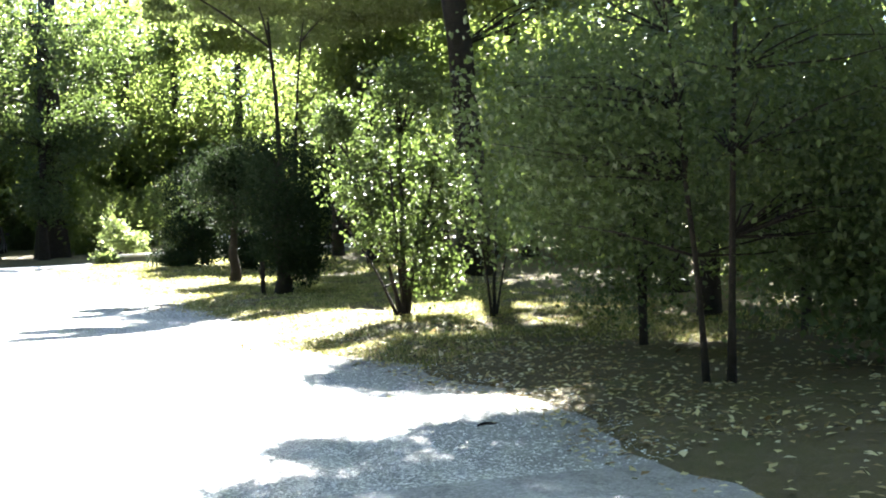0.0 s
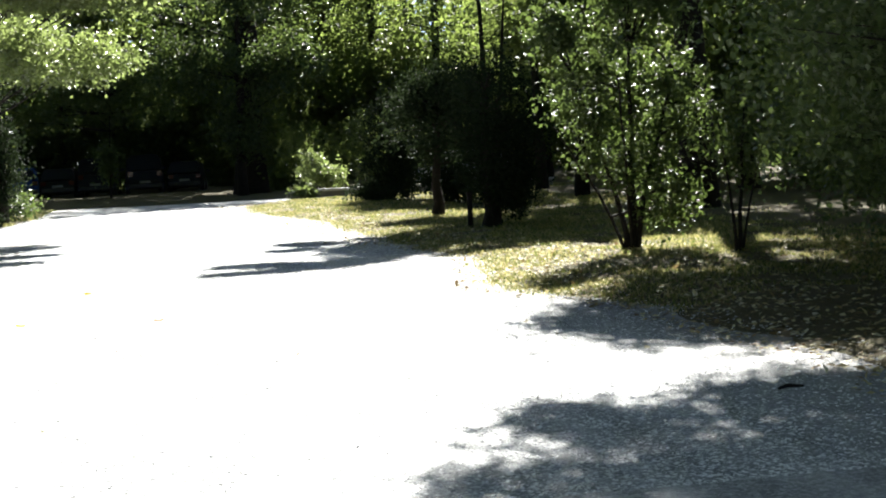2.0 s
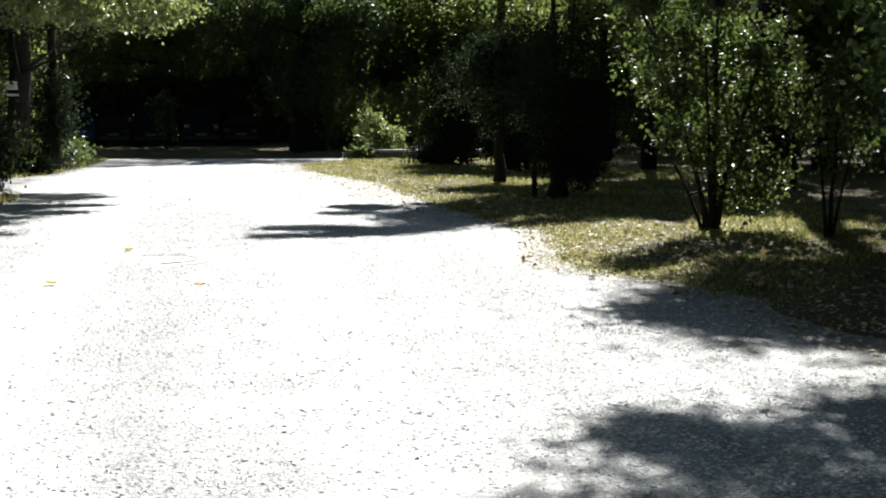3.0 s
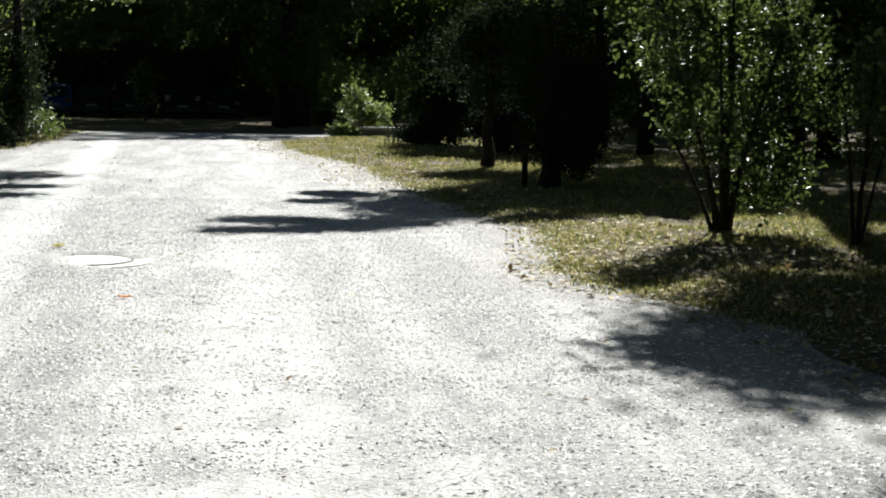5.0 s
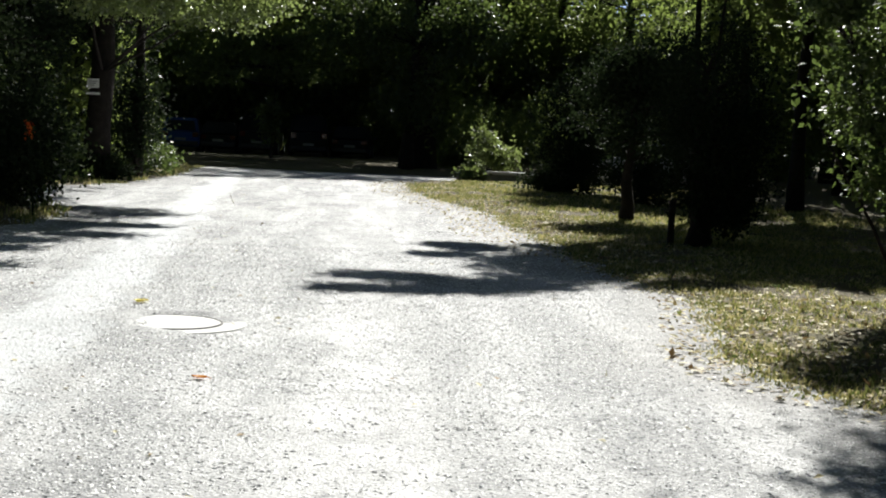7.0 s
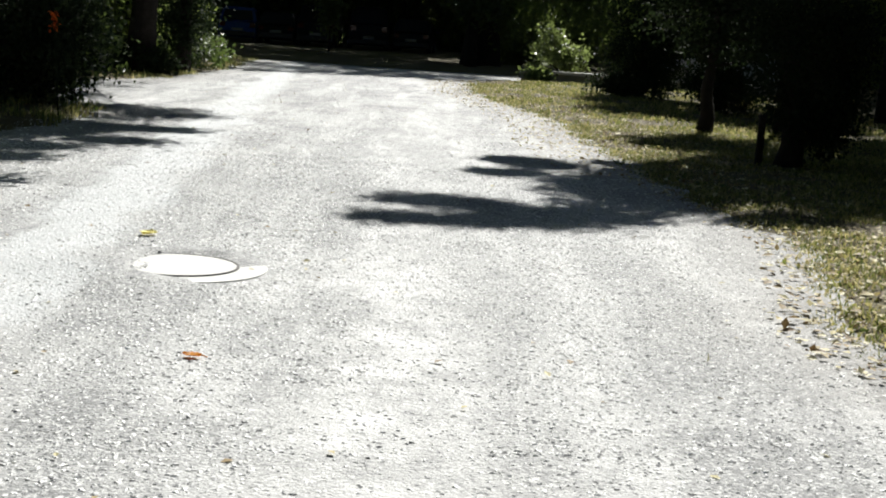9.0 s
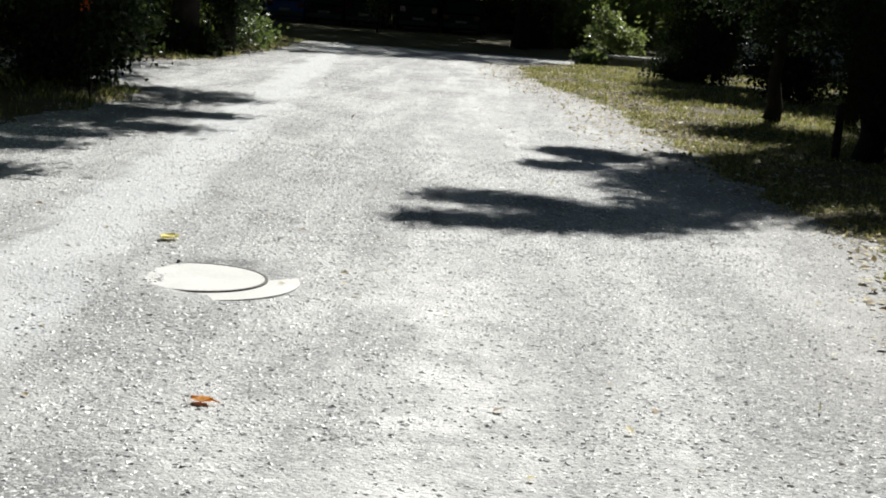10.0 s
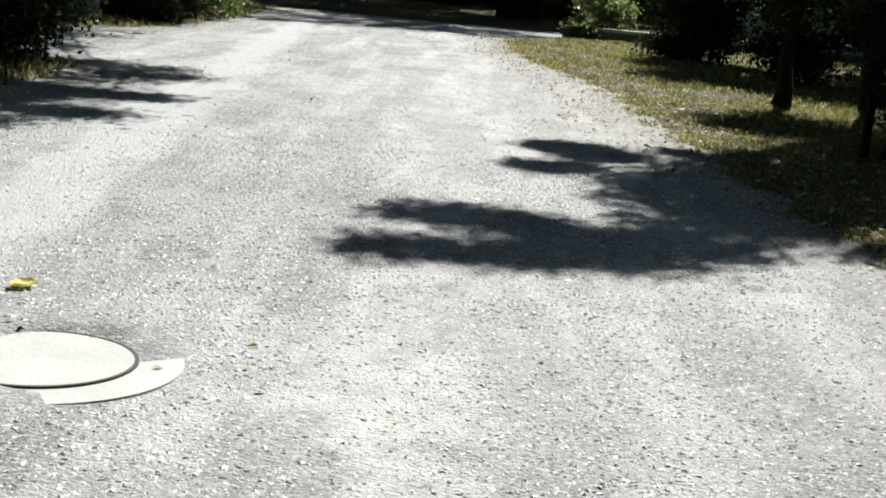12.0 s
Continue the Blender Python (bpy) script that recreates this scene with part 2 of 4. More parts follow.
def leaf_cloud(name, rng, centres, spreads, counts, size, droop=0.2, lying=1.0):
    """Folded diamond leaves strewn about clump centres."""
    idx = np.repeat(np.arange(len(centres)), counts)
    n = len(idx)
    base = np.asarray(centres)[idx] + rng.normal(size=(n, 3)) * np.asarray(spreads)[idx][:, None] * np.array([1, 1, 0.75])
    way = rng.normal(size=(n, 3))
    way[:, 2] = (way[:, 2] - droop) * lying
    way /= np.linalg.norm(way, axis=1)[:, None]
    up = rng.normal(size=(n, 3)) * 0.8 * lying + np.array([0, 0, 1.0])
    side = np.cross(way, up)
    side /= np.linalg.norm(side, axis=1)[:, None] + 1e-6
    nor = np.cross(side, way)
    s = (size * rng.uniform(0.65, 1.35, n))[:, None]
    mid = base + way * s * 0.45 + nor * s * 0.08
    verts = np.stack([base, mid + side * s * 0.33, base + way * s, mid - side * s * 0.33], 1).reshape(-1, 3)
    k = np.arange(n)[:, None] * 4
    tris = np.concatenate([k + np.array([0, 1, 2]), k + np.array([0, 2, 3])], 1).reshape(-1, 3)
    return from_arrays(name, verts, tris)


def crown_clumps(rng, blobs, per):
    """Clump centres inside ellipsoids, denser towards their skins; blobs: (x, y, z, rx, ry, rz)."""
    out = []
    for x, y, z, rx, ry, rz in blobs:
        v = rng.normal(size=(per, 3))
        v /= np.linalg.norm(v, axis=1)[:, None]
        v *= rng.uniform(0.15, 1.0, per)[:, None] ** 0.45
        out.append(np.array([x, y, z]) + v * np.array([rx, ry, rz]))
    return np.concatenate(out)


def tree(name, label, category, x, y, stems, blobs, per, leaves, size, material, seed, spread=0.22, limbs=0.35,
         group="", droop=0.2):
    """A tree: tapered stems with limbs to the clumps, and a crown of single leaves. stems: (lean x, lean y, height, radius, and the foot if apart)."""
    rng = np.random.default_rng(seed)
    root = new(name)
    root.location = (x, y, 0)
    tagged(root, label, category, group)
    clumps = crown_clumps(rng, blobs, per)
    bm = bmesh.new()
    tips = []
    for sx, sy, h, r, *at in stems:
        ox, oy = at or (sx * 0.06, sy * 0.06)
        pts, rad = [], []
        for k in range(7):
            f = k / 6
            wob = rng.normal(size=2) * min(r * 0.2, 0.04) * (0 < k < 6)
            pts.append((ox + sx * f ** 1.3 + wob[0], oy + sy * f ** 1.3 + wob[1], -0.12 + (h + 0.12) * f))
            rad.append(r * (1.3 if k == 0 else 1.0 - (0.72 if r < 0.25 else 0.45) * f))
        tube(bm, pts, rad, 9)
        tips += pts[2:]
    tips = np.array(tips)
    for c in clumps[rng.random(len(clumps)) < limbs]:
        low = tips[tips[:, 2] < c[2] + 0.1]
        if not len(low):
            continue
        s = low[np.argmin(np.linalg.norm(low - c, axis=1))]
        mid = (s + c) / 2 + rng.normal(size=3) * 0.06 + np.array([0, 0, 0.05])
        r0 = min(0.010 + 0.008 * np.linalg.norm(c - s), stems[0][3] * 0.4, 0.035)
        tube(bm, [s, mid, c], [r0, r0 * 0.65, r0 * 0.25], 5)
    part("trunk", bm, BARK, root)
    counts = np.maximum(1, (leaves / len(clumps) * rng.uniform(0.3, 1.7, len(clumps)))).astype(int)
    spreads = spread * rng.uniform(0.6, 1.4, len(clumps))
    mesh_part("crown", leaf_cloud("crown", rng, clumps, spreads, counts, size, droop), material, root)
    return root


# ---- ground and road ----
RIGHT_Y = [-60, 8, 10.5, 13.8, 14.7, 15.3, 16, 17, 19.7, 22, 24.8, 27, 30, 33, 36, 39.5, 45, 47.5, 48.6, 49.6, 54, 56, 100]
RIGHT_X = [2.4, 2.9, 3.3, 3.1, 2.9, 2.5, 2.3, 2.4, 2.9, 2.6, 2.45, 2.33, 2.24, 2.06, 1.7, 1.1, 0.9, 1.3, 2.3, 3.5, 3.6, -9.0, -9.0]
LEFT_Y = [-60, 15, 22, 25, 28, 29.5, 31, 32, 35, 36.5, 38, 45, 54, 56, 100]
LEFT_X = [-5.0, -4.5, -4.5, -4.5, -4.4, -4.8, -6.5, -9.0, -9.0, -6.0, -5.5, -5.2, -5.6, -7.0, -7.0]


def edge_right(y):
    return np.interp(y, RIGHT_Y, RIGHT_X)


def buried(x, y):
    """Gravel heaped over the far and left side of the manhole's collar."""
    r, a = np.hypot(x + 1.31, y - 17.3), np.degrees(np.arctan2(y - 17.3, x + 1.31))
    side = np.clip((np.abs((a - 165 + 180) % 360 - 180) - 132) / -35, 0, 1)
    ring = np.clip((r - 0.36 + 0.12 * np.clip((np.abs((a - 190 + 180) % 360 - 180) - 110) / -90, 0, 1)) / 0.07, 0, 1) * np.clip((1.0 - r) / 0.4, 0, 1)
    return 0.026 * side * ring


def edge_left(y):
    return np.interp(y, LEFT_Y, LEFT_X)


def grid_mesh(name, xs, ys, zs, keep=None):
    nx, ny = xs.shape[1], xs.shape[0]
    verts = np.stack([xs, ys, zs], -1).reshape(-1, 3)
    a = (np.arange(ny - 1)[:, None] * nx + np.arange(nx - 1)[None]).ravel()
    tris = np.concatenate([np.stack([a, a + 1, a + nx + 1], 1), np.stack([a, a + nx + 1, a + nx], 1)])
    return from_arrays(name, verts, tris, True)


def rough_field(x, y, rng_seed, scales):
    """Soft random relief as a sum of sines."""
    r = np.random.default_rng(rng_seed)
    z = np.zeros_like(x)
    for wave, amp in scales:
        for _ in range(4):
            a, p = r.uniform(0, 2 * np.pi, 2)
            z += amp / 4 * np.sin((x * np.cos(a) + y * np.sin(a)) * 2 * np.pi / wave * r.uniform(0.7, 1.3) + p)
    return z


def far_rise(y):
    return np.clip((y - 60) * 0.006, 0, 0.1)


def road_height(x, y):
    return far_rise(y) + rough_field(x, y, 9, [(5, 0.012), (1.2, 0.008)]) + buried(x, y)


def ground_height(x, y):
    out = np.maximum(x - edge_right(y), edge_left(y) - x)
    rise = np.clip((out + 0.55) / 1.1, 0, 1)
    rise = rise * rise * (3 - 2 * rise)
    near = np.clip(1 - np.hypot(x, y - 30) / 150, 0, 1)
    return far_rise(y) - 0.07 + rise * 0.11 + near * rough_field(x, y, 5, [(6, 0.03), (1.7, 0.03), (0.7, 0.02)]) * (0.3 + 0.7 * rise)


far = np.array([40, 60, 90, 150, 300, 700, 1800.0])
gx = np.concatenate([-far[::-1], np.arange(-30, -10, 1.0), np.arange(-10, 14, 0.22), np.arange(14, 31, 1.0), far])
gy = np.concatenate([-far[::-1] , np.arange(-30, 5, 1.5), np.arange(5, 70, 0.22), np.arange(70, 112, 1.5), far[3:]])
GX, GY = np.meshgrid(gx, gy)
ground = mesh_part("ground", grid_mesh("ground", GX, GY, ground_height(GX, GY)), SOIL)
tagged(ground, "dry grassy ground with bare soil and litter", "ground", kind="structure")

ry = np.concatenate([np.arange(-60, 5, 1.5), np.arange(5, 16.2, 0.25), np.arange(16.2, 18.5, 0.05), np.arange(18.5, 54.1, 0.25)])
f = np.linspace(0, 1, 130)
RX = (edge_left(ry) - 0.7)[:, None] * (1 - f) + (edge_right(ry) + 0.7)[:, None] * f
RY = np.repeat(ry[:, None], 130, 1)
road = mesh_part("road", grid_mesh("road", RX, RY, road_height(RX, RY)), GRAVEL)
inside = np.minimum(edge_right(RY) - RX, RX - edge_left(RY))
soil_shade_share = np.clip(1.0 - (inside + 0.1) / 1.3, 0, 1) * 0.85
# beyond y 52.6 full dark soil also paints in the car park's shade
soil_shade_share = np.maximum(soil_shade_share, np.clip((RY - 52.6) / 1.2, 0, 1.0))
road.data.attributes.new("soil_shade_share", "FLOAT", "POINT").data.foreach_set("value", soil_shade_share.astype(np.float32).ravel())
tagged(road, "pale grey gravel driveway with compacted wheel tracks", "road", kind="structure")


# ---- trees and shrubs beside the road ----


def over(x, y, z, *pads, thick=0.14, unit=0.3):
    """Sprays of leaves at height z, added to a tree at x, y only to shade spots on the ground: they hang in the sun's
    way to (x, y, rx, ry).
    """
    k = z / math.tan(radians(SUN_UP))
    return [(px + k * math.sin(radians(SUN_TURN)) - x, py + k * math.cos(radians(SUN_TURN)) - y, z, rx, ry, thick)
            for px, py, rx, ry in pads for _ in range(max(1, round(rx * ry / unit)))]


tree("small_tree", "young multi-stemmed tree with glossy green leaves on the lawn", "tree", 4.79, 19.5,
     [(-0.6, 0.1, 2.2, 0.04), (0.1, 0.2, 2.5, 0.055), (0.5, -0.2, 2.2, 0.042), (-0.2, -0.35, 2.0, 0.035), (-0.9, 0, 1.6, 0.025)],
     [(0, 0, 2.5, 0.75, 0.75, 0.75), (-0.55, 0, 2.0, 0.5, 0.5, 0.5), (0.55, 0.1, 1.9, 0.55, 0.6, 0.6), (-0.1, -0.2, 1.2, 0.55, 0.5, 0.35), (0.4, -0.15, 0.8, 0.35, 0.35, 0.5), (-0.85, 0.1, 2.75, 0.3, 0.3, 0.25), (0.2, 0, 3.2, 0.5, 0.5, 0.35)],
     26, 15000, 0.07, LEAF, 11, 0.13)
tree("shrub", "thin-stemmed young shrub with sparse green leaves", "shrub", 5.65, 18.2,
     [(-0.2, 0, 1.6, 0.025), (0.15, 0.1, 1.8, 0.03), (0.3, -0.1, 1.4, 0.02)],
     [(0.1, 0, 1.4, 0.6, 0.6, 0.7)], 40, 2000, 0.06, LEAF, 12, 0.14)
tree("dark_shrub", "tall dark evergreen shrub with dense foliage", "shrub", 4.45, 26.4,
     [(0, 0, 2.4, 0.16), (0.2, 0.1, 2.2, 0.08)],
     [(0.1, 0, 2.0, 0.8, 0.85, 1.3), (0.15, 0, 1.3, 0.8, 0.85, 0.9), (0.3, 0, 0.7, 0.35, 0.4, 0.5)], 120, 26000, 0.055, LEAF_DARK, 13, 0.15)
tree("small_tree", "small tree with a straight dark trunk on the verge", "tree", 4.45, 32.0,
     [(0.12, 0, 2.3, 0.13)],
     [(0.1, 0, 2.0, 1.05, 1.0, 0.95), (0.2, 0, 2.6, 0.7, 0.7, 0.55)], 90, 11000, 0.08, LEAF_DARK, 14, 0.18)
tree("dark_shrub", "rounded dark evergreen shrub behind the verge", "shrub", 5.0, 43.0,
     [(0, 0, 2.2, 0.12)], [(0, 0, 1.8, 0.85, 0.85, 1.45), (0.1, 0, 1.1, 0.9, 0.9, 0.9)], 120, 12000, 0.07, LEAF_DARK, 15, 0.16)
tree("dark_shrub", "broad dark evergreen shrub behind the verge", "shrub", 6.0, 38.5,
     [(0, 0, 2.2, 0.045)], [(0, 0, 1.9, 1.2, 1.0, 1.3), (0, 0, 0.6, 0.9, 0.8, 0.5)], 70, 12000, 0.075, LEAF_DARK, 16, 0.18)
tree("shrub", "low bright green sunlit shrub at the road's end", "shrub", 3.7, 51.2,
     [(0, 0, 1.4, 0.03), (0.3, 0, 1.3, 0.025)], [(-0.3, 0, 1.0, 0.5, 0.5, 0.6), (0.35, 0.1, 0.75, 0.5, 0.4, 0.5), (-0.7, -1.5, 0.25, 0.25, 0.25, 0.2)],
     50, 3600, 0.11, LEAF_PALE, 17, 0.13)
tree("shrub", "low dark shrub in the shade at the lawn's corner", "shrub", 4.6, 43.0,
     [(0, 0, 0.6, 0.03)], [(0.2, 0, 0.35, 0.9, 0.8, 0.3)], 60, 4500, 0.08, LEAF_DARK, 18, 0.13)
tree("tree", "slender dark tree at the back of the lawn", "tree", 9.3, 38.0,
     [(0.2, 0.2, 9.0, 0.17)], [(0, 0, 8.4, 3.0, 3.0, 2.4), (0.3, 0, 5.6, 1.8, 1.8, 1.2)], 130, 20000, 0.16, LEAF_WOOD, 19, 0.35)
# carries added out-of-view sprays that shade the far verge
tree("tree", "slender dark tree at the back of the lawn", "tree", 10.6, 47.5,
     [(-0.2, 0.2, 9.0, 0.18)], [(0, 0, 8.4, 3.2, 3.0, 2.4), (0.3, 0, 5.2, 2.0, 1.8, 1.2)] * 2
     + over(10.6, 47.5, 8.0, (4.3, 36.8, 1.3, 1.9), (6.4, 36.2, 1.8, 2.2), (5.0, 40.5, 1.6, 1.6), thick=0.3, unit=1.0), 60, 46000, 0.15, LEAF_WOOD, 20, 0.3, 0.1)
# taller trees over the right verge, with added high sprays shaping the ground shadows
tree("tree", "tall leafy tree standing over the verge", "tree", 6.0, 33.2,
     [(-0.3, 0, 6.5, 0.09), (0.5, 0.3, 5.6, 0.06)],
     [(0.6, 0.6, 6.4, 1.7, 1.9, 1.0), (1.4, 2.3, 6.6, 2.2, 2.1, 0.8)] * 5
     + over(6.0, 33.2, 6.3, (1.95, 22.6, 0.8, 2.1), (2.6, 23.4, 1.0, 2.0), (3.9, 23.4, 1.5, 1.9), (1.35, 20.6, 0.4, 0.6), (0.75, 20.9, 0.5, 0.25), (0.2, 21.2, 0.55, 0.08),
            (0.15, 19.95, 0.6, 0.05), (0.75, 20.1, 0.4, 0.15), (1.45, 24.9, 0.5, 0.4), (0.95, 23.95, 0.35, 0.06), (1.05, 25.3, 0.35, 0.06), (2.6, 25.6, 0.6, 0.3), (3.1, 21.0, 0.7, 0.2),
            (5.3, 23.6, 1.2, 1.3), (6.6, 25.0, 1.4, 1.6), (4.5, 21.7, 1.0, 0.6), (5.7, 22.2, 0.9, 0.6)),
     30, 100000, 0.09, LEAF_PALE, 21, 0.12, 0.003)
tree("tree", "large tree with a thick dark trunk on the lawn", "tree", 9.3, 29.3,
     [(-0.5, 0.3, 10.0, 0.36)],
     [(2.0, 0.5, 9.6, 2.3, 2.4, 2.4), (2.6, 0.6, 7.2, 1.6, 1.6, 1.2), (1.4, 4.3, 7.2, 2.8, 2.0, 0.9)], 130, 32000, 0.15, LEAF_WOOD, 22, 0.32)
tree("tree", "twin-stemmed young tree with hanging leaves close to the road", "tree", 4.76, 10.5,
     [(-0.25, 0.1, 3.4, 0.03, -0.08, 0.05), (0.2, 0.0, 3.8, 0.036, 0.09, -0.02)],
     [(0.2, 0.3, 2.9, 1.7, 1.5, 1.5), (-0.8, 0.6, 2.1, 0.9, 0.9, 0.8), (1.4, 0.6, 1.6, 1.0, 0.9, 0.8)], 120, 24000, 0.058, LEAF, 23, 0.26)
tree("shrub", "bushy sapling in the shade", "shrub", 5.56, 13.5,
     [(-0.1, 0, 2.4, 0.035), (0.1, 0, 2.7, 0.04)], [(0, 0, 2.0, 1.3, 1.2, 1.5)], 100, 16000, 0.06, LEAF, 24, 0.24)
tree("tree", "broad tree shading the roadside", "tree", 7.7, 16.0,
     [(-0.6, 0.1, 6.2, 0.13), (0.4, 0.2, 6.0, 0.09)],
     [(0.8, 0.3, 5.0, 2.0, 2.0, 2.0), (0.7, 0, 3.2, 1.2, 1.2, 1.2)] * 4
     + over(7.7, 16.0, 6.4, (2.7, 9.1, 1.1, 1.2), (2.5, 7.6, 1.4, 1.4), (1.35, 9.3, 0.5, 0.5), (1.0, 8.2, 0.6, 0.3), (3.9, 8.9, 1.2, 1.3), (4.2, 7.2, 1.7, 1.6), (5.2, 9.4, 1.2, 1.3), (5.6, 11.8, 1.6, 1.5))
     + over(7.7, 16.0, 5.6, (2.45, 13.1, 0.6, 0.28), (3.1, 12.6, 0.9, 0.45), (4.1, 12.9, 1.0, 0.8), (3.3, 13.7, 0.5, 0.2), (5.4, 15.2, 1.0, 1.0)),
     30, 100000, 0.092, LEAF, 25, 0.15, 0.004)
tree("shrub", "leafy shrub in deep shade", "shrub", 7.6, 13.8,
     [(0, 0, 2.2, 0.04), (0.3, 0, 2.0, 0.03)], [(0, 0, 1.9, 1.5, 1.4, 1.7)], 100, 9000, 0.085, LEAF, 26, 0.22)
tree("shrub", "leafy shrub at the back of the lawn", "shrub", 8.4, 18.4,
     [(0, 0, 2.2, 0.04)], [(0, 0, 1.7, 1.4, 1.4, 1.5)], 90, 8000, 0.085, LEAF, 27, 0.22)
# added sun blocker: high crown out of view, shades saplings and near ground
tree("tree", "tall tree added behind the lawn's shrubs to shade the roadside saplings", "tree", 9.6, 20.6,
     [(-0.4, 0.2, 9.5, 0.2)], [(-0.8, -0.4, 8.9, 3.2, 2.8, 2.2), (0.6, 0, 6.4, 1.8, 1.8, 1.4), (-2.3, 3.8, 8.4, 1.9, 1.9, 0.9)], 130, 42000, 0.14, LEAF_WOOD, 30, 0.32)
tree("shrub", "leafy shrub in deep shade", "shrub", 7.2, 11.0,
     [(0, 0, 2.2, 0.04), (0.3, 0, 2.0, 0.03)], [(0, 0, 1.9, 1.3, 1.3, 1.8), (-0.6, -0.4, 0.9, 0.8, 0.8, 0.7)], 100, 12000, 0.085, LEAF, 28, 0.22)
tree("shrub", "leafy shrub in deep shade", "shrub", 9.8, 15.2,
     [(0, 0, 2.2, 0.04), (0.3, 0, 2.0, 0.03)], [(0, 0, 2.0, 1.7, 1.6, 1.9)], 100, 12000, 0.1, LEAF, 29, 0.25)
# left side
# broad-leaved shrub in the dark leaf colour, which paints in its canopy shade
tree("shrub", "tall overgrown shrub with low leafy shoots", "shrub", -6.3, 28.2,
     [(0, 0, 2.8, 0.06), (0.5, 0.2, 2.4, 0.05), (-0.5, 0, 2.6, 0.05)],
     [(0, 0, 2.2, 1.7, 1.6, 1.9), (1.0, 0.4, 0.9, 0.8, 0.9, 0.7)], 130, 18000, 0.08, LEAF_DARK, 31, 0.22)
tree("shrub", "low leafy shoots catching the sun at the shrub's foot", "shrub", -4.9, 29.2,
     [(0.1, 0, 0.9, 0.02), (-0.2, 0.1, 0.8, 0.02)], [(0, 0, 0.85, 0.5, 0.5, 0.4), (-0.5, -0.6, 0.25, 0.7, 0.5, 0.2)], 40, 2600, 0.085, LEAF, 38, 0.15)
# its high thin sprays are added to shape the shadows at the road's left
tree("tree", "old roadside tree with a thick trunk and an overhanging crown", "tree", -6.25, 39.5,
     [(0.3, 0.2, 7.5, 0.3)],
     [(0.4, 1.6, 5.6, 2.4, 1.8, 1.0), (-0.5, 1.5, 7.4, 2.6, 2.2, 1.4), (3.2, -6.0, 3.7, 1.5, 1.2, 0.5), (1.5, -5.0, 4.0, 1.7, 1.6, 0.7), (1.2, -2.0, 4.6, 1.6, 1.6, 0.8)] * 3
     + over(-6.25, 39.5, 4.9, (-4.2, 25.8, 0.8, 1.0), (-5.0, 25.0, 1.1, 1.5), (-3.3, 26.2, 0.6, 0.12), (-3.3, 24.45, 0.5, 0.08), (-4.1, 23.4, 0.7, 0.3), (-4.0, 22.2, 0.5, 0.08), (-3.7, 20.4, 0.4, 0.05)),
     40, 60000, 0.1, LEAF_PALE, 32, 0.16, 0.03)
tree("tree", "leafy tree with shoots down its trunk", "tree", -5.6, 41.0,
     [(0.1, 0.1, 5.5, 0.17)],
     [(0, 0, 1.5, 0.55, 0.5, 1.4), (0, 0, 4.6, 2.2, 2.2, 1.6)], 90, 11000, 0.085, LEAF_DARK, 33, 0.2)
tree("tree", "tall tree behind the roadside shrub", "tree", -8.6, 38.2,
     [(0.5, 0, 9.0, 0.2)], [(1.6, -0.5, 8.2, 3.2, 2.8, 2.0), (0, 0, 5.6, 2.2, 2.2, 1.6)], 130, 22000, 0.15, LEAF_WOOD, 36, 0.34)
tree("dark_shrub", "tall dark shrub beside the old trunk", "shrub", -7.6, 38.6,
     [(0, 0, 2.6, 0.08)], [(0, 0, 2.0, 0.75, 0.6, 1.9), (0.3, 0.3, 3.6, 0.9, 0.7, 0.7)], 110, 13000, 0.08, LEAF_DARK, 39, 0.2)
# added dark mass that covers the bright woodland behind the trunk
tree("dark_shrub", "tall dense dark shrub added to darken the background behind the old trunk", "shrub", -7.6, 44.5,
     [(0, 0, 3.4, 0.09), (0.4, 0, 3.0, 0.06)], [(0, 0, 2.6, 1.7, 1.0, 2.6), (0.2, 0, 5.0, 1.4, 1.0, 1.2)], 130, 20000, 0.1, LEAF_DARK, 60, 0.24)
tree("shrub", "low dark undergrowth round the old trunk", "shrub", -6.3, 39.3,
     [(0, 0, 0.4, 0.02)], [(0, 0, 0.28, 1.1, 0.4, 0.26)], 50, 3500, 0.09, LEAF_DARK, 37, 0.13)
tree("shrub", "low leafy undergrowth by the roadside", "shrub", -5.8, 43.5,
     [(0, 0, 0.6, 0.02)], [(0, 0, 0.4, 0.9, 1.6, 0.35)], 50, 3000, 0.1, LEAF, 34, 0.15)
# the three rows of high canopy are added to shade the car park floor
tree("tree", "large dark trunk at the edge of the shaded car park", "tree", 1.7, 62.5,
     [(0.3, 0.2, 12.0, 0.62)],
     [(0.3, 0.4, 2.6, 0.8, 0.6, 1.8)]
     + [p for k in range(8) for p in over(1.7, 62.5, 7.6 + 0.9 * (k * 5 % 4), (-10.5 + 2.1 * k, 55.6, 1.8, 2.5), thick=0.7, unit=9)]
     + [p for k in range(6) for p in over(1.7, 62.5, 9.4 + 0.8 * (k * 3 % 4), (-10.5 + 2.8 * k, 60.2, 2.0, 2.7), thick=0.8, unit=9)]
     + [p for k in range(4) for p in over(1.7, 62.5, 10.0 + 0.6 * (k % 3), (-12.0 + 3.2 * k, 65.0, 2.1, 3.0), thick=0.8, unit=9)], 80, 66000, 0.24, LEAF_WOOD, 35, 0.34, 0.02)
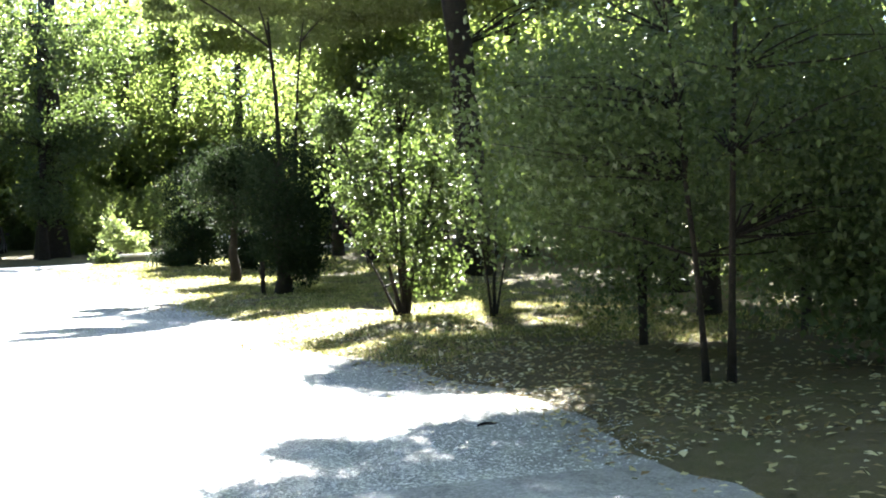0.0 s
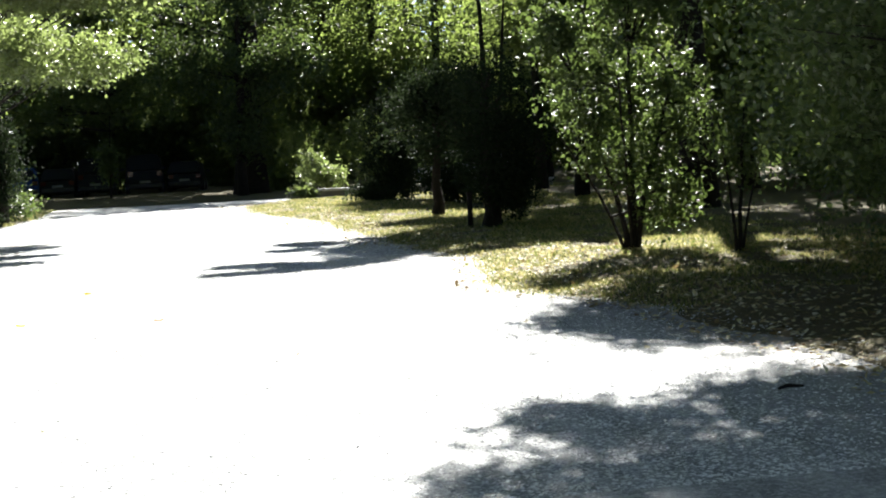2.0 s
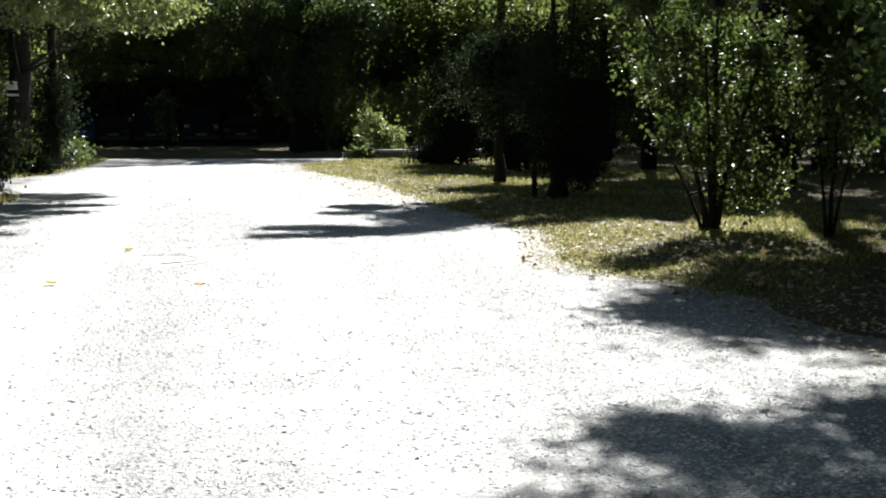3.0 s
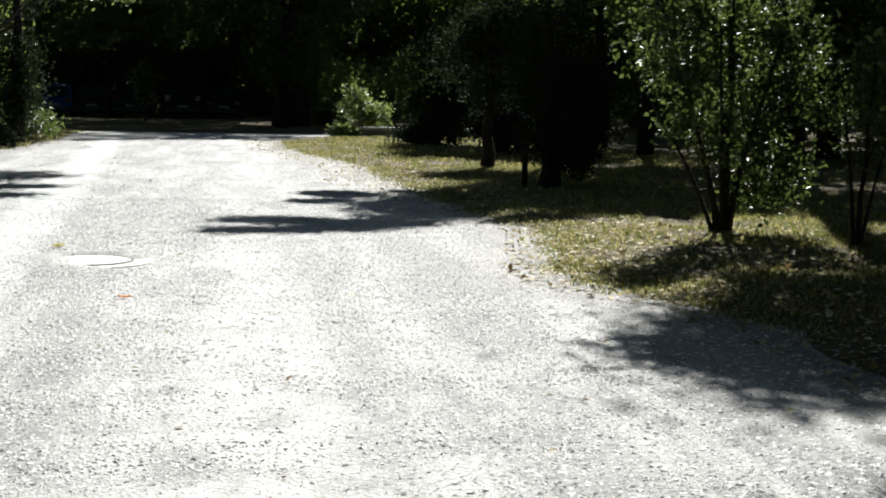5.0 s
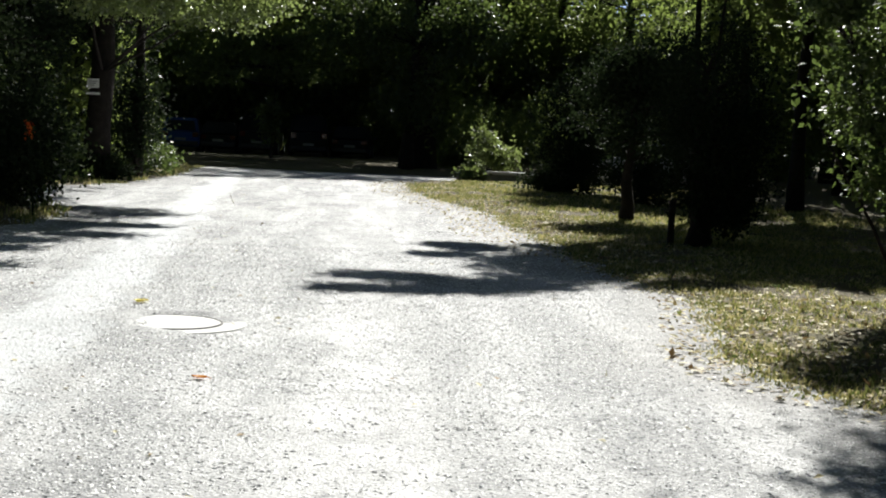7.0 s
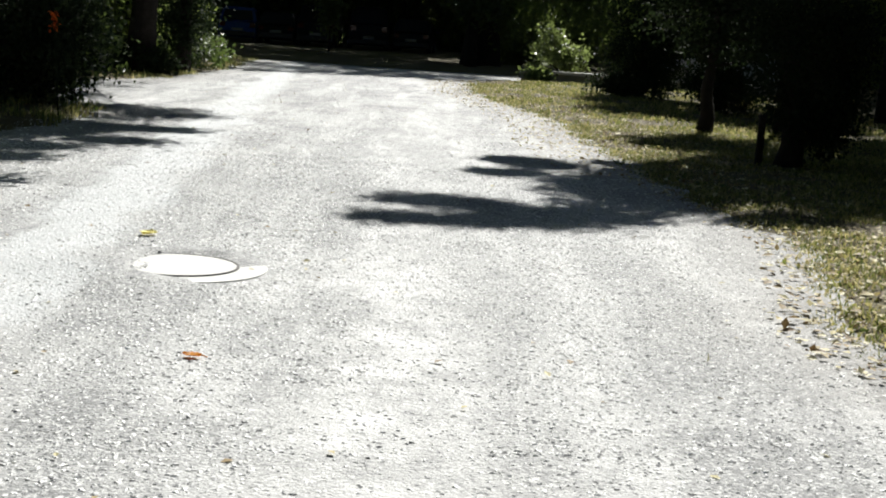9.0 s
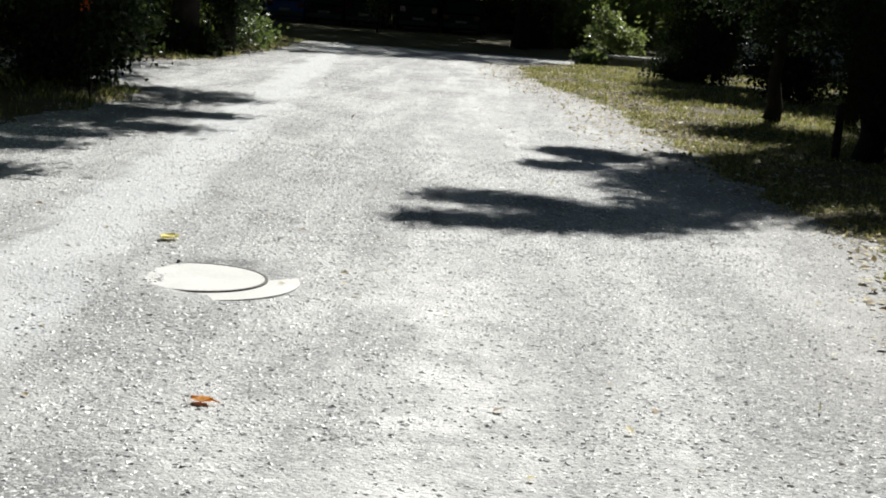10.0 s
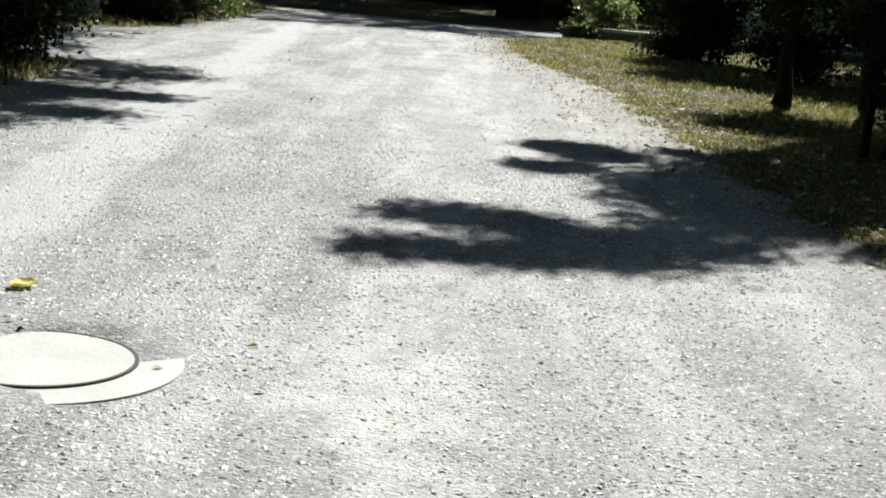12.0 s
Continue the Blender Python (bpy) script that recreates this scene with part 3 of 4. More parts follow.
tree("tree", "dark large-leaved tree in front of the shaded car park", "tree", 1.3, 60.6,
     [(0.2, 0.3, 9.5, 0.2)],
     [(-0.2, 0, 4.6, 2.2, 1.2, 1.5), (0.3, 0, 6.6, 2.8, 1.6, 1.6), (-2.2, 0.2, 5.6, 1.7, 1.2, 1.2), (2.0, 0.3, 5.2, 1.6, 1.2, 1.3), (0, 0, 2.6, 1.0, 0.8, 1.0),
      (0, 0, 8.6, 2.8, 1.6, 1.3), (-3.4, 0.3, 8.2, 2.2, 1.4, 1.5), (2.6, 0, 8.8, 2.2, 1.4, 1.3), (-1.6, 0, 10.2, 3.2, 1.5, 1.0)],
     60, 24000, 0.16, LEAF, 63, 0.26, 0.1)

# wide crown is added; its pale leaf colour stands in for sunlit foliage
tree("tree", "slender young tree with added hanging leaves, pale as if sunlit, before the parked cars", "tree", -4.35, 67.0,
     [(0.2, 0.1, 4.6, 0.045)],
     [(0, 0, 1.7, 0.08, 0.1, 0.9), (-2.0, 0, 3.9, 2.2, 0.5, 0.9), (1.6, 0, 4.2, 2.4, 0.5, 1.0), (-0.4, 0.2, 5.2, 3.4, 0.5, 0.5)], 70, 6500, 0.15, LEAF_PALE, 61, 0.2, 0.25)

# ---- woodland: three trees and two undergrowth shrubs, repeated ----
wood = [tree("woodland_tree", "tall leafy woodland tree with a dark trunk", "tree", 6, 84,
             [(0.5 * (-1) ** k, 0.3, 11.0, 0.26)],
             [(0, 0, 8.6, 4.2, 4.0, 4.0), (0.6 * (-1) ** k, 0, 4.6, 3.2, 3.0, 1.8), (-0.5, 0.3, 2.6, 2.0, 2.0, 1.4)], 110, 10200, 0.25, LEAF_WOOD, 40 + k, 0.5,
             0.2, "woodland trees") for k in range(3)]
under = [tree("undergrowth_shrub", "dense green undergrowth shrub below the trees", "shrub", 0, 83,
              [(0, 0, 2.0, 0.05), (0.4, 0.2, 1.6, 0.04)],
              [(0, 0, 1.9, 1.9, 1.7, 1.9), (0.9, 0, 0.9, 1.2, 1.2, 0.9)], 100, 6500, 0.17, LEAF_WOOD, 50 + k, 0.32, 0.2,
              "undergrowth") for k in range(2)]
rng = random.Random(7)
wood_spots = [(-15 + 3.6 * k + rng.uniform(-0.8, 0.8), 81 + rng.uniform(-0.5, 2)) for k in range(8)]
wood_spots += [(17 + 5 * k, 80 + rng.uniform(-2, 2)) for k in range(3)]
wood_spots += [(-34 + 7.5 * k + rng.uniform(-2, 2), 95 + rng.uniform(-3, 6)) for k in range(11)]
wood_spots += [(14 + rng.uniform(-1, 2), 38 + 7 * k) for k in range(5)]
wood_spots += [(19 + rng.uniform(-1.5, 3), 22 + 7.5 * k) for k in range(8)]
wood_spots += [(28 + rng.uniform(-2, 4), 28 + 9 * k) for k in range(6)]
wood_spots += [(-14 + rng.uniform(-2, 1), 24 + 9 * k) for k in range(6)]
# mostly unseen trees beside and behind the walk, added to cut sky light
wood_spots += [(17, 12), (15, 2), (13, -4), (10, -8), (-10, -6), (-10, 8), (-11, 16), (0, -24), (-7, -22), (8, -22)]
wood_spots += [(-9.2, 1), (-9.4, 12), (-9.6, 20), (-9.0, -13), (-3, -12), (4, -13), (12, -9), (16, 7), (-13, 64), (-14, 71), (12.5, 79), (-8, 88), (2, 89), (13, 88)]
wood_spots += [(-30 + 6 * k, 106 + rng.uniform(-2, 2)) for k in range(13)]
# further trees, mostly out of view, added to close off the sky
wood_spots += [(-10.5, 27), (-10.8, 41), (-10.2, 47), (-10.6, 54), (-10, -4), (-10.5, 6), (14, -1), (2, -14), (-4, -13)]
for i, (x, y) in enumerate(wood_spots):
    s = rng.uniform(0.85, 1.2) * (1.25 if y < 20 else 1.6 if y > 100 else 1.06 if x < 12 and 79 < y < 84 else 1.0)
    m = pose(x, y, 0, 0, 0, rng.uniform(0, 360)) @ Matrix.Scale(s, 4)
    if i < 3:
        wood[i].matrix_basis = m
    else:
        copy_thing(wood[i % 3], m)
under_spots = [(-13 + 2.6 * k + rng.uniform(-0.5, 0.5), 80.5 + rng.uniform(-0.5, 1.5)) for k in range(14)]
under_spots += [(-16 + 2.4 * k + rng.uniform(-0.5, 0.5), 85.5 + rng.uniform(-1, 1.5)) for k in range(17)]
under_spots += [(4.2, 66), (7.5, 67.5), (10.5, 70), (14, 72), (3.2, 70), (17, 66)]
under_spots += [(13.2, 30), (14.5, 34.5), (17, 40), (16.5, 25), (14.5, 20), (18, 50), (20, 58), (12.2, 23.5), (12.5, 17.5)]
under_spots += [(-8.5, 25), (-9, 39), (-8.2, 43), (-8.4, 48), (-8.6, 53), (-10.5, 58), (-8, 30), (-13, 34), (-12.5, 31)]
for i, (x, y) in enumerate(under_spots):
    m = pose(x, y, 0, 0, 0, rng.uniform(0, 360)) @ Matrix.Scale(rng.uniform(0.75, 1.15), 4)
    if i < 2:
        under[i].matrix_basis = m
    else:
        copy_thing(under[i % 2], m)

# ---- man-made things ----


def manhole(x, y):
    root = new("manhole")
    root.location = (x, y, 0)
    tagged(root, "round manhole cover in a pale concrete collar, partly buried in gravel", "manhole")
    bm = bmesh.new()
    disc(bm, 0, 0, -0.02, 0.52, 0.042, 64)
    part("collar", bm, CONCRETE, root, "pale concrete collar")
    bm = bmesh.new()
    rings = []
    for r, z in ((0.343, -0.01), (0.343, 0.0085), (0.357, 0.0085), (0.360, -0.01)):
        rings.append([bm.verts.new((r * math.cos(a), r * math.sin(a), z)) for a in [2 * math.pi * k / 64 for k in range(64)]])
    for r, s in zip(rings, rings[1:]):
        for k in range(64):
            bm.faces.new((r[k], s[k], s[(k + 1) % 64], r[(k + 1) % 64]))
    part("ring", bm, IRON, root, "dark iron rim")
    bm = bmesh.new()
    disc(bm, 0, 0, -0.012, 0.343, 0.037, 64)
    part("cover", bm, CONCRETE, root, "dusty pale cover plate")
    return root


manhole(-1.31, 17.3)

GLASS = grained("car_glass", (0.01, 0.012, 0.014), (0.012, 0.013, 0.014), 2.0, 0.3, None, 0.0, 0.0, spec=0.1)
TYRE = grained("tyre_rubber", (0.012, 0.012, 0.012), (0.03, 0.03, 0.03), 12.0, 0.9, None, 0.0, 0.3, 0.004)
RIM = grained("rim_alloy", (0.35, 0.35, 0.36), (0.5, 0.5, 0.5), 10.0, 0.35, None, 0.9, 0.0)
TRIM = grained("black_plastic", (0.015, 0.015, 0.016), (0.03, 0.03, 0.03), 14.0, 0.6)
# lamp and plate colours are lowered to hold the car park's shade
LAMP_RED = grained("tail_lamp", (0.06, 0.006, 0.006), (0.09, 0.008, 0.007), 9.0, 0.15, None, 0.0, 0.0)
PLATE = grained("number_plate", (0.16, 0.16, 0.155), (0.24, 0.24, 0.23), 20.0, 0.5, None, 0.0, 0.0)


def paint(name, a, b):
    return grained(name, a, b, 1.5, 0.35, 30.0, 0.0, 0.0, spec=0.12)


def hull(rings):
    """A closed skin over rings of equally many corners."""
    bm = bmesh.new()
    made = [[bm.verts.new(p) for p in r] for r in rings]
    k = len(rings[0])
    for r, s in zip(made, made[1:]):
        for i in range(k):
            bm.faces.new((r[i], r[(i + 1) % k], s[(i + 1) % k], s[i]))
    bm.faces.new(made[0][::-1])
    bm.faces.new(made[-1])
    bmesh.ops.recalc_face_normals(bm, faces=bm.faces)
    return bm


def car(label, x, y, turn, color, height=1.48, length=4.2, width=1.78, boxy=0.0):
    """A parked car with its tail towards -y at turn 0."""
    root = new("car")
    root.matrix_basis = pose(x, y, float(far_rise(y)), 0, 0, turn)
    tagged(root, label, "car", "cars parked in the shade")
    w, belt = width / 2, height * 0.6
    rings = []
    for v, half, lo, hi in ((-0.5, 0.86, 0.38, 0.62), (-0.485, 0.95, 0.26, 0.97), (-0.3, 1.0, 0.22, 1.0), (0.1, 1.0, 0.2, 1.0),
                            (0.3, 0.98, 0.2, 0.97), (0.44, 0.92, 0.24, 0.82), (0.5, 0.8, 0.36, 0.6)):
        h, top = w * half, belt * hi
        rings.append([(-h * 0.93, v * length, lo), (h * 0.93, v * length, lo), (h, v * length, (lo + top) / 2 + 0.05),
                      (h * 0.95, v * length, top), (-h * 0.95, v * length, top), (-h, v * length, (lo + top) / 2 + 0.05)])
    bm = hull(rings)
    bmesh.ops.bevel(bm, geom=list(bm.edges), offset=0.03, segments=2, affect="EDGES")
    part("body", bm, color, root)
    rings = []
    back, front = -0.47 + 0.02 * (1 - boxy), 0.27 + 0.05 * boxy
    for f, shrink in ((0.0, 0.93), (0.75, 0.8), (1.0, 0.7)):
        z = belt - 0.02 + (height - belt + 0.02) * f
        y0, y1 = length * (back + (0.11 - 0.07 * boxy) * f), length * (front - (0.2 - 0.08 * boxy) * f)
        rings.append([(-w * shrink, y0, z), (w * shrink, y0, z), (w * shrink, y1, z), (-w * shrink, y1, z)])
    bm = hull(rings)
    bmesh.ops.bevel(bm, geom=list(bm.edges), offset=0.035, segments=2, affect="EDGES")
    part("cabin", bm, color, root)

    def pane(name, y_low, y_high, out, lower, upper):
        z0, z1 = belt + 0.06, height - 0.13
        bm = hull([[(-w * lower, y_low + d, z0), (w * lower, y_low + d, z0), (w * upper, y_high + d, z1), (-w * upper, y_high + d, z1)]
                   for d in (0.0, out)])
        part(name, bm, GLASS, root, "dark glass")

    slope = (0.11 - 0.07 * boxy) * 0.75 * length
    pane("rear_window", length * back + 0.01, length * back + slope - 0.02, -0.035, 0.76, 0.66)
    pane("windscreen", length * front - 0.05, length * front - (0.2 - 0.08 * boxy) * 0.72 * length, 0.06, 0.78, 0.68)
    for side in (-1, 1):
        ys = (length * back + 0.35, length * front - 0.4, length * front - 0.62, length * back + 0.5)
        zs = (belt + 0.06, belt + 0.06, height - 0.15, height - 0.15)
        xs = (0.915, 0.915, 0.82, 0.82)
        bm = hull([[(side * (w * a + d), yy, zz) for a, yy, zz in zip(xs, ys, zs)] for d in (-0.02, 0.03)])
        part("side_window", bm, GLASS, root, "dark glass")
        bm = bmesh.new()
        block(bm, side * w * 0.74 - 0.13, -length / 2 - 0.01, belt * 0.74, side * w * 0.74 + 0.13, -length / 2 + 0.09, belt * 0.97, 0.02)
        part("tail_light", bm, LAMP_RED, root, "red tail light")
        bm = bmesh.new()
        block(bm, side * (w + 0.1) - 0.09, length * 0.17, belt + 0.02, side * (w + 0.1) + 0.09, length * 0.17 + 0.1, belt + 0.15, 0.03)
        part("wing_mirror", bm, TRIM, root)
        for along in (-0.31, 0.31):
            bm = bmesh.new()
            disc(bm, side * (w - 0.1), along * length, 0.31, 0.31, 0.2, 24, "X")
            bmesh.ops.bevel(bm, geom=[e for e in bm.edges if len(e.link_faces) == 2 and max(len(q.verts) for q in e.link_faces) > 4],
                            offset=0.03, segments=2, affect="EDGES")
            wheel = part("wheel", bm, TYRE, root)
            bm = bmesh.new()
            disc(bm, side * (w + 0.002), along * length, 0.31, 0.2, 0.02, 20, "X")
            part("rim", bm, RIM, wheel, "alloy rim")
    for name, y0, y1 in (("rear_bumper", -length / 2 - 0.07, -length / 2 + 0.1), ("front_bumper", length / 2 - 0.1, length / 2 + 0.06)):
        bm = bmesh.new()
        block(bm, -w * 0.88, y0, 0.3, w * 0.88, y1, 0.5, 0.04)
        part(name, bm, TRIM, root)
    bm = bmesh.new()
    block(bm, -0.25, -length / 2 - 0.085, 0.53, 0.25, -length / 2 - 0.03, 0.64, 0.005)
    part("number_plate", bm, PLATE, root, "white number plate, greyed as in shade")
    return root


# blue is lightened so the colour carries the sky's reflection on the roof
car("dark blue hatchback parked nose-in under the trees", -8.9, 73.9, 4, paint("blue_sky_sheen_paint", (0.02, 0.055, 0.2), (0.03, 0.07, 0.25)), 1.55)
car("black saloon car parked in deep shade", -7.1, 74.4, 0, paint("black_paint", (0.006, 0.006, 0.007), (0.010, 0.010, 0.011)), 1.42, 4.5)
BLACK = bpy.data.materials["black_paint"]
# grey taken down to near black, with the deep shade in the paint
car("dark grey off-road car parked in deep shade", -5.25, 74.2, -2, paint("shaded_grey_paint", (0.010, 0.010, 0.012), (0.015, 0.015, 0.017)), 1.85, 4.4, 1.8, 1.0)
car("black boxy off-road car parked in deep shade", -3.1, 74.2, 3, BLACK, 1.92, 4.4, 1.85, 1.0)
car("black estate car parked in deep shade", -1.0, 74.6, -3, BLACK, 1.5, 4.5)
car("silver car parked behind the trees", 10.2, 59.5, 75, paint("silver_paint", (0.5, 0.52, 0.55), (0.6, 0.62, 0.65)), 1.45, 4.3)

# low concrete wall at the corner of the lawn
wall = new("low_wall")
wall.location = (2.55, 49.9, 0)
tagged(wall, "low concrete wall with a pale coping at the lawn's corner", "wall")
bm = bmesh.new()
block(bm, 0.0, 0.0, -0.15, 9.0, 0.28, 0.27, 0.01)
part("base", bm, grained("stained_concrete", (0.13, 0.12, 0.10), (0.26, 0.25, 0.22), 3.0, 0.95), wall, "stained grey concrete base")
bm = bmesh.new()
block(bm, -0.04, -0.05, 0.27, 9.04, 0.33, 0.36, 0.012)
part("coping", bm, CONCRETE, wall, "pale weathered coping")

# stake on the verge
stake = new("stake")
stake.location = (4.05, 26.2, 0)
tagged(stake, "short dark wooden stake standing in the grass", "stake")
bm = bmesh.new()
block(bm, -0.04, -0.04, -0.1, 0.04, 0.04, 0.62, 0.008)
part("post", bm, BARK, stake)
bm = bmesh.new()
block(bm, -0.05, -0.05, 0.62, 0.05, 0.05, 0.66, 0.01)
part("cap", bm, BARK, stake)

# notice on the old trunk
PAPER = grained("notice_white", (0.62, 0.62, 0.60), (0.75, 0.75, 0.73), 5.0, 0.6, None, 0.0, 0.0)
INK = grained("notice_ink", (0.06, 0.06, 0.07), (0.1, 0.1, 0.11), 20.0, 0.7, None, 0.0, 0.0)
notice = new("notice")
notice.location = (-6.22, 39.14, 2.16)
tagged(notice, "small white notice fixed to the old trunk", "sign")
bm = bmesh.new()
block(bm, -0.13, -0.012, -0.1, 0.13, 0.012, 0.1, 0.003)
part("panel", bm, PAPER, notice)
for k in range(3):
    bm = bmesh.new()
    block(bm, -0.09, -0.016, 0.035 - 0.045 * k, 0.09 - 0.03 * k, -0.0125, 0.05 - 0.045 * k)
    part("text_bar", bm, INK, notice)
bm = bmesh.new()
block(bm, -0.15, -0.012, -0.25, 0.15, 0.012, -0.2, 0.003)
part("lower_strip", bm, PAPER, notice, "narrow white strip")

# grey utility cabinet
cabinet = new("utility_cabinet")
cabinet.location = (-6.9, 38.2, 0)
tagged(cabinet, "grey utility cabinet standing in the shade by the tree", "cabinet")
bm = bmesh.new()
block(bm, -0.24, -0.16, -0.1, 0.24, 0.16, 0.8, 0.03)
part("body", bm, grained("cabinet_grey", (0.2, 0.2, 0.19), (0.28, 0.28, 0.27), 4.0, 0.6), cabinet)
bm = bmesh.new()
block(bm, -0.2, -0.178, 0.08, 0.2, -0.162, 0.74, 0.006)
door = part("door", bm, bpy.data.materials["cabinet_grey"], cabinet)
bm = bmesh.new()
block(bm, 0.13, -0.2, 0.38, 0.16, -0.178, 0.5, 0.005)
part("handle", bm, TRIM, door)
bm = bmesh.new()
block(bm, -0.27, -0.19, 0.8, 0.27, 0.19, 0.85, 0.015)
part("lid", bm, bpy.data.materials["cabinet_grey"], cabinet)

# orange flower spike in the left shrub
flower = new("flower")
flower.location = (-4.5, 26.4, 0)
tagged(flower, "tall orange flower spike beside the shrub", "flower")
bm = bmesh.new()
tube(bm, [(0.05, 0.1, -0.05), (0.02, 0.05, 0.6), (0, 0, 1.32)], [0.012, 0.01, 0.006], 6)
part("stem", bm, LEAF_DARK, flower)
frng = np.random.default_rng(61)
heads = np.array([(0.0, 0.0, 1.12 + 0.045 * k) for k in range(5)])
mesh_part("petals", leaf_cloud("petals", frng, heads, np.full(5, 0.02), np.full(5, 12), 0.045),
          per_piece("orange_petals", [(0.5, 0.05, 0.01), (0.7, 0.12, 0.02), (0.75, 0.2, 0.03)], 0.6, 0.35), flower)

# single fallen leaves and a stick on the gravel
def fallen_leaf(label, x, y, size, color, seed):
    """A curled leaf blade with its stalk."""
    root = new("fallen_leaf")
    root.matrix_basis = pose(x, y, 0.008, 0, 0, seed * 77)
    tagged(root, label, "leaf")
    bm = bmesh.new()
    rows = []
    for k in range(7):
        f = k / 6
        half = size * 0.42 * math.sin(math.pi * (0.06 + 0.9 * f)) * (1 + 0.18 * (-1) ** k)
        z = 0.003 + 0.25 * size * (f - 0.5) ** 2
        rows.append([bm.verts.new((h * half, (f - 0.5) * size, z + abs(h) * size * 0.1)) for h in (-1, -0.5, 0, 0.5, 1)])
    for r, q in zip(rows, rows[1:]):
        for k in range(4):
            bm.faces.new((r[k], r[k + 1], q[k + 1], q[k]))
    blade = part("blade", bm, color, root)
    thick = blade.modifiers.new("thickness", "SOLIDIFY")
    thick.thickness = 0.002
    bm = bmesh.new()
    tube(bm, [(0, -size * 0.5, 0.012), (size * 0.1, -size * 0.85, 0.003)], [0.003, 0.002], 5)
    part("stalk", bm, color, root)


ORANGE = per_piece("orange_leaf", [(0.6, 0.26, 0.02), (0.75, 0.38, 0.03)], 0.6, 0.5)
YELLOW = per_piece("yellow_leaf", [(0.8, 0.72, 0.2), (0.86, 0.8, 0.32)], 0.6, 0.35)
fallen_leaf("curled orange leaf lying on the gravel", -0.85, 15.15, 0.08, ORANGE, 1)
fallen_leaf("pale yellow leaf lying on the gravel", -1.68, 18.3, 0.13, YELLOW, 2)
fallen_leaf("pale yellow leaf lying on the gravel", -2.03, 15.4, 0.12, YELLOW, 3)
stick = new("stick")
stick.matrix_basis = pose(2.56, 9.76, 0.014, 0, 0, 8)
tagged(stick, "short broken dark stick lying on the gravel", "stick")
bm = bmesh.new()
tube(bm, [(-0.07, 0, 0), (-0.01, 0.01, 0.010), (0.075, -0.008, 0.002)], [0.008, 0.011, 0.007], 7)
part("wood", bm, BARK, stick)

# ---- strewn stuff: stones, grass, weeds, litter ----
srng = np.random.default_rng(3)


def strew_stones(name, count, y0, y1, low, high):
    """Angular crushed stones, half sunk, thinner on the compacted tracks."""
    y = y0 + (y1 - y0) * srng.random(count * 2) ** 1.25
    x = edge_left(y) - 0.2 + (edge_right(y) - edge_left(y) + 0.5) * srng.random(count * 2)
    wob = rough_field(x, y, 21, [(2.5, 0.5), (0.8, 0.35)])
    track = np.maximum(np.exp(-((x + 1.2 + 0.06 * y + wob * 0.4) / 0.6) ** 2), 0.8 * np.exp(-((x + wob) / 0.45) ** 2))
    hole = np.hypot(x + 1.31, y - 17.3)
    bare = (hole < 0.54) & ~((x < -1.45) & (srng.random(len(x)) < 0.35))
    margin = np.clip(1 - (edge_right(y) - x) / 1.3, 0, 1)
    keep = (srng.random(len(x)) > np.maximum(0.85 * track, 0.85 * margin)) & ~bare
    x, y = x[keep][:count], y[keep][:count]
    n = len(x)
    size = low * (high / low) ** (srng.random(n) ** 1.5)
    slab = np.array([(1, 0.75, -1), (-1, 0.75, -1), (-1, -0.75, -1), (1, -0.75, -1), (0.5, 0.1, 1), (-0.5, -0.1, 1)])
    v = slab[None] * (1 + 0.28 * srng.normal(size=(n, 6, 1)).clip(-1.5, 1.5)) * np.array([0.85, 0.95, 0.17])
    v[:, :, 2] += v[:, :, 0] * srng.normal(size=(n, 1)) * 0.14 + v[:, :, 1] * srng.normal(size=(n, 1)) * 0.14
    a = srng.uniform(0, 2 * np.pi, n)
    c, s_ = np.cos(a), np.sin(a)
    vx = v[:, :, 0] * c[:, None] - v[:, :, 1] * s_[:, None]
    vy = v[:, :, 0] * s_[:, None] + v[:, :, 1] * c[:, None]
    zb = np.maximum(road_height(x, y), ground_height(x, y)) + np.where(np.hypot(x + 1.31, y - 17.3) < 0.54, 0.018, 0.0)
    verts = np.stack([x[:, None] + vx * size[:, None], y[:, None] + vy * size[:, None], (zb + size * 0.12)[:, None] + v[:, :, 2] * size[:, None]], -1).reshape(-1, 3)
    faces = np.array([(0, 1, 5), (0, 5, 4), (1, 2, 5), (2, 3, 4), (2, 4, 5), (3, 0, 4)])
    tris = (np.arange(n)[:, None, None] * 6 + faces[None]).reshape(-1, 3)
    return tagged(mesh_part(name, from_arrays(name, verts, tris), CHIPS), "loose crushed grey stones on the driveway", "gravel", kind="stuff")


strew_stones("gravel_stones", 165000, 8.0, 24.0, 0.0045, 0.016)
strew_stones("far_gravel_stones", 14000, 24.0, 52.0, 0.007, 0.02)


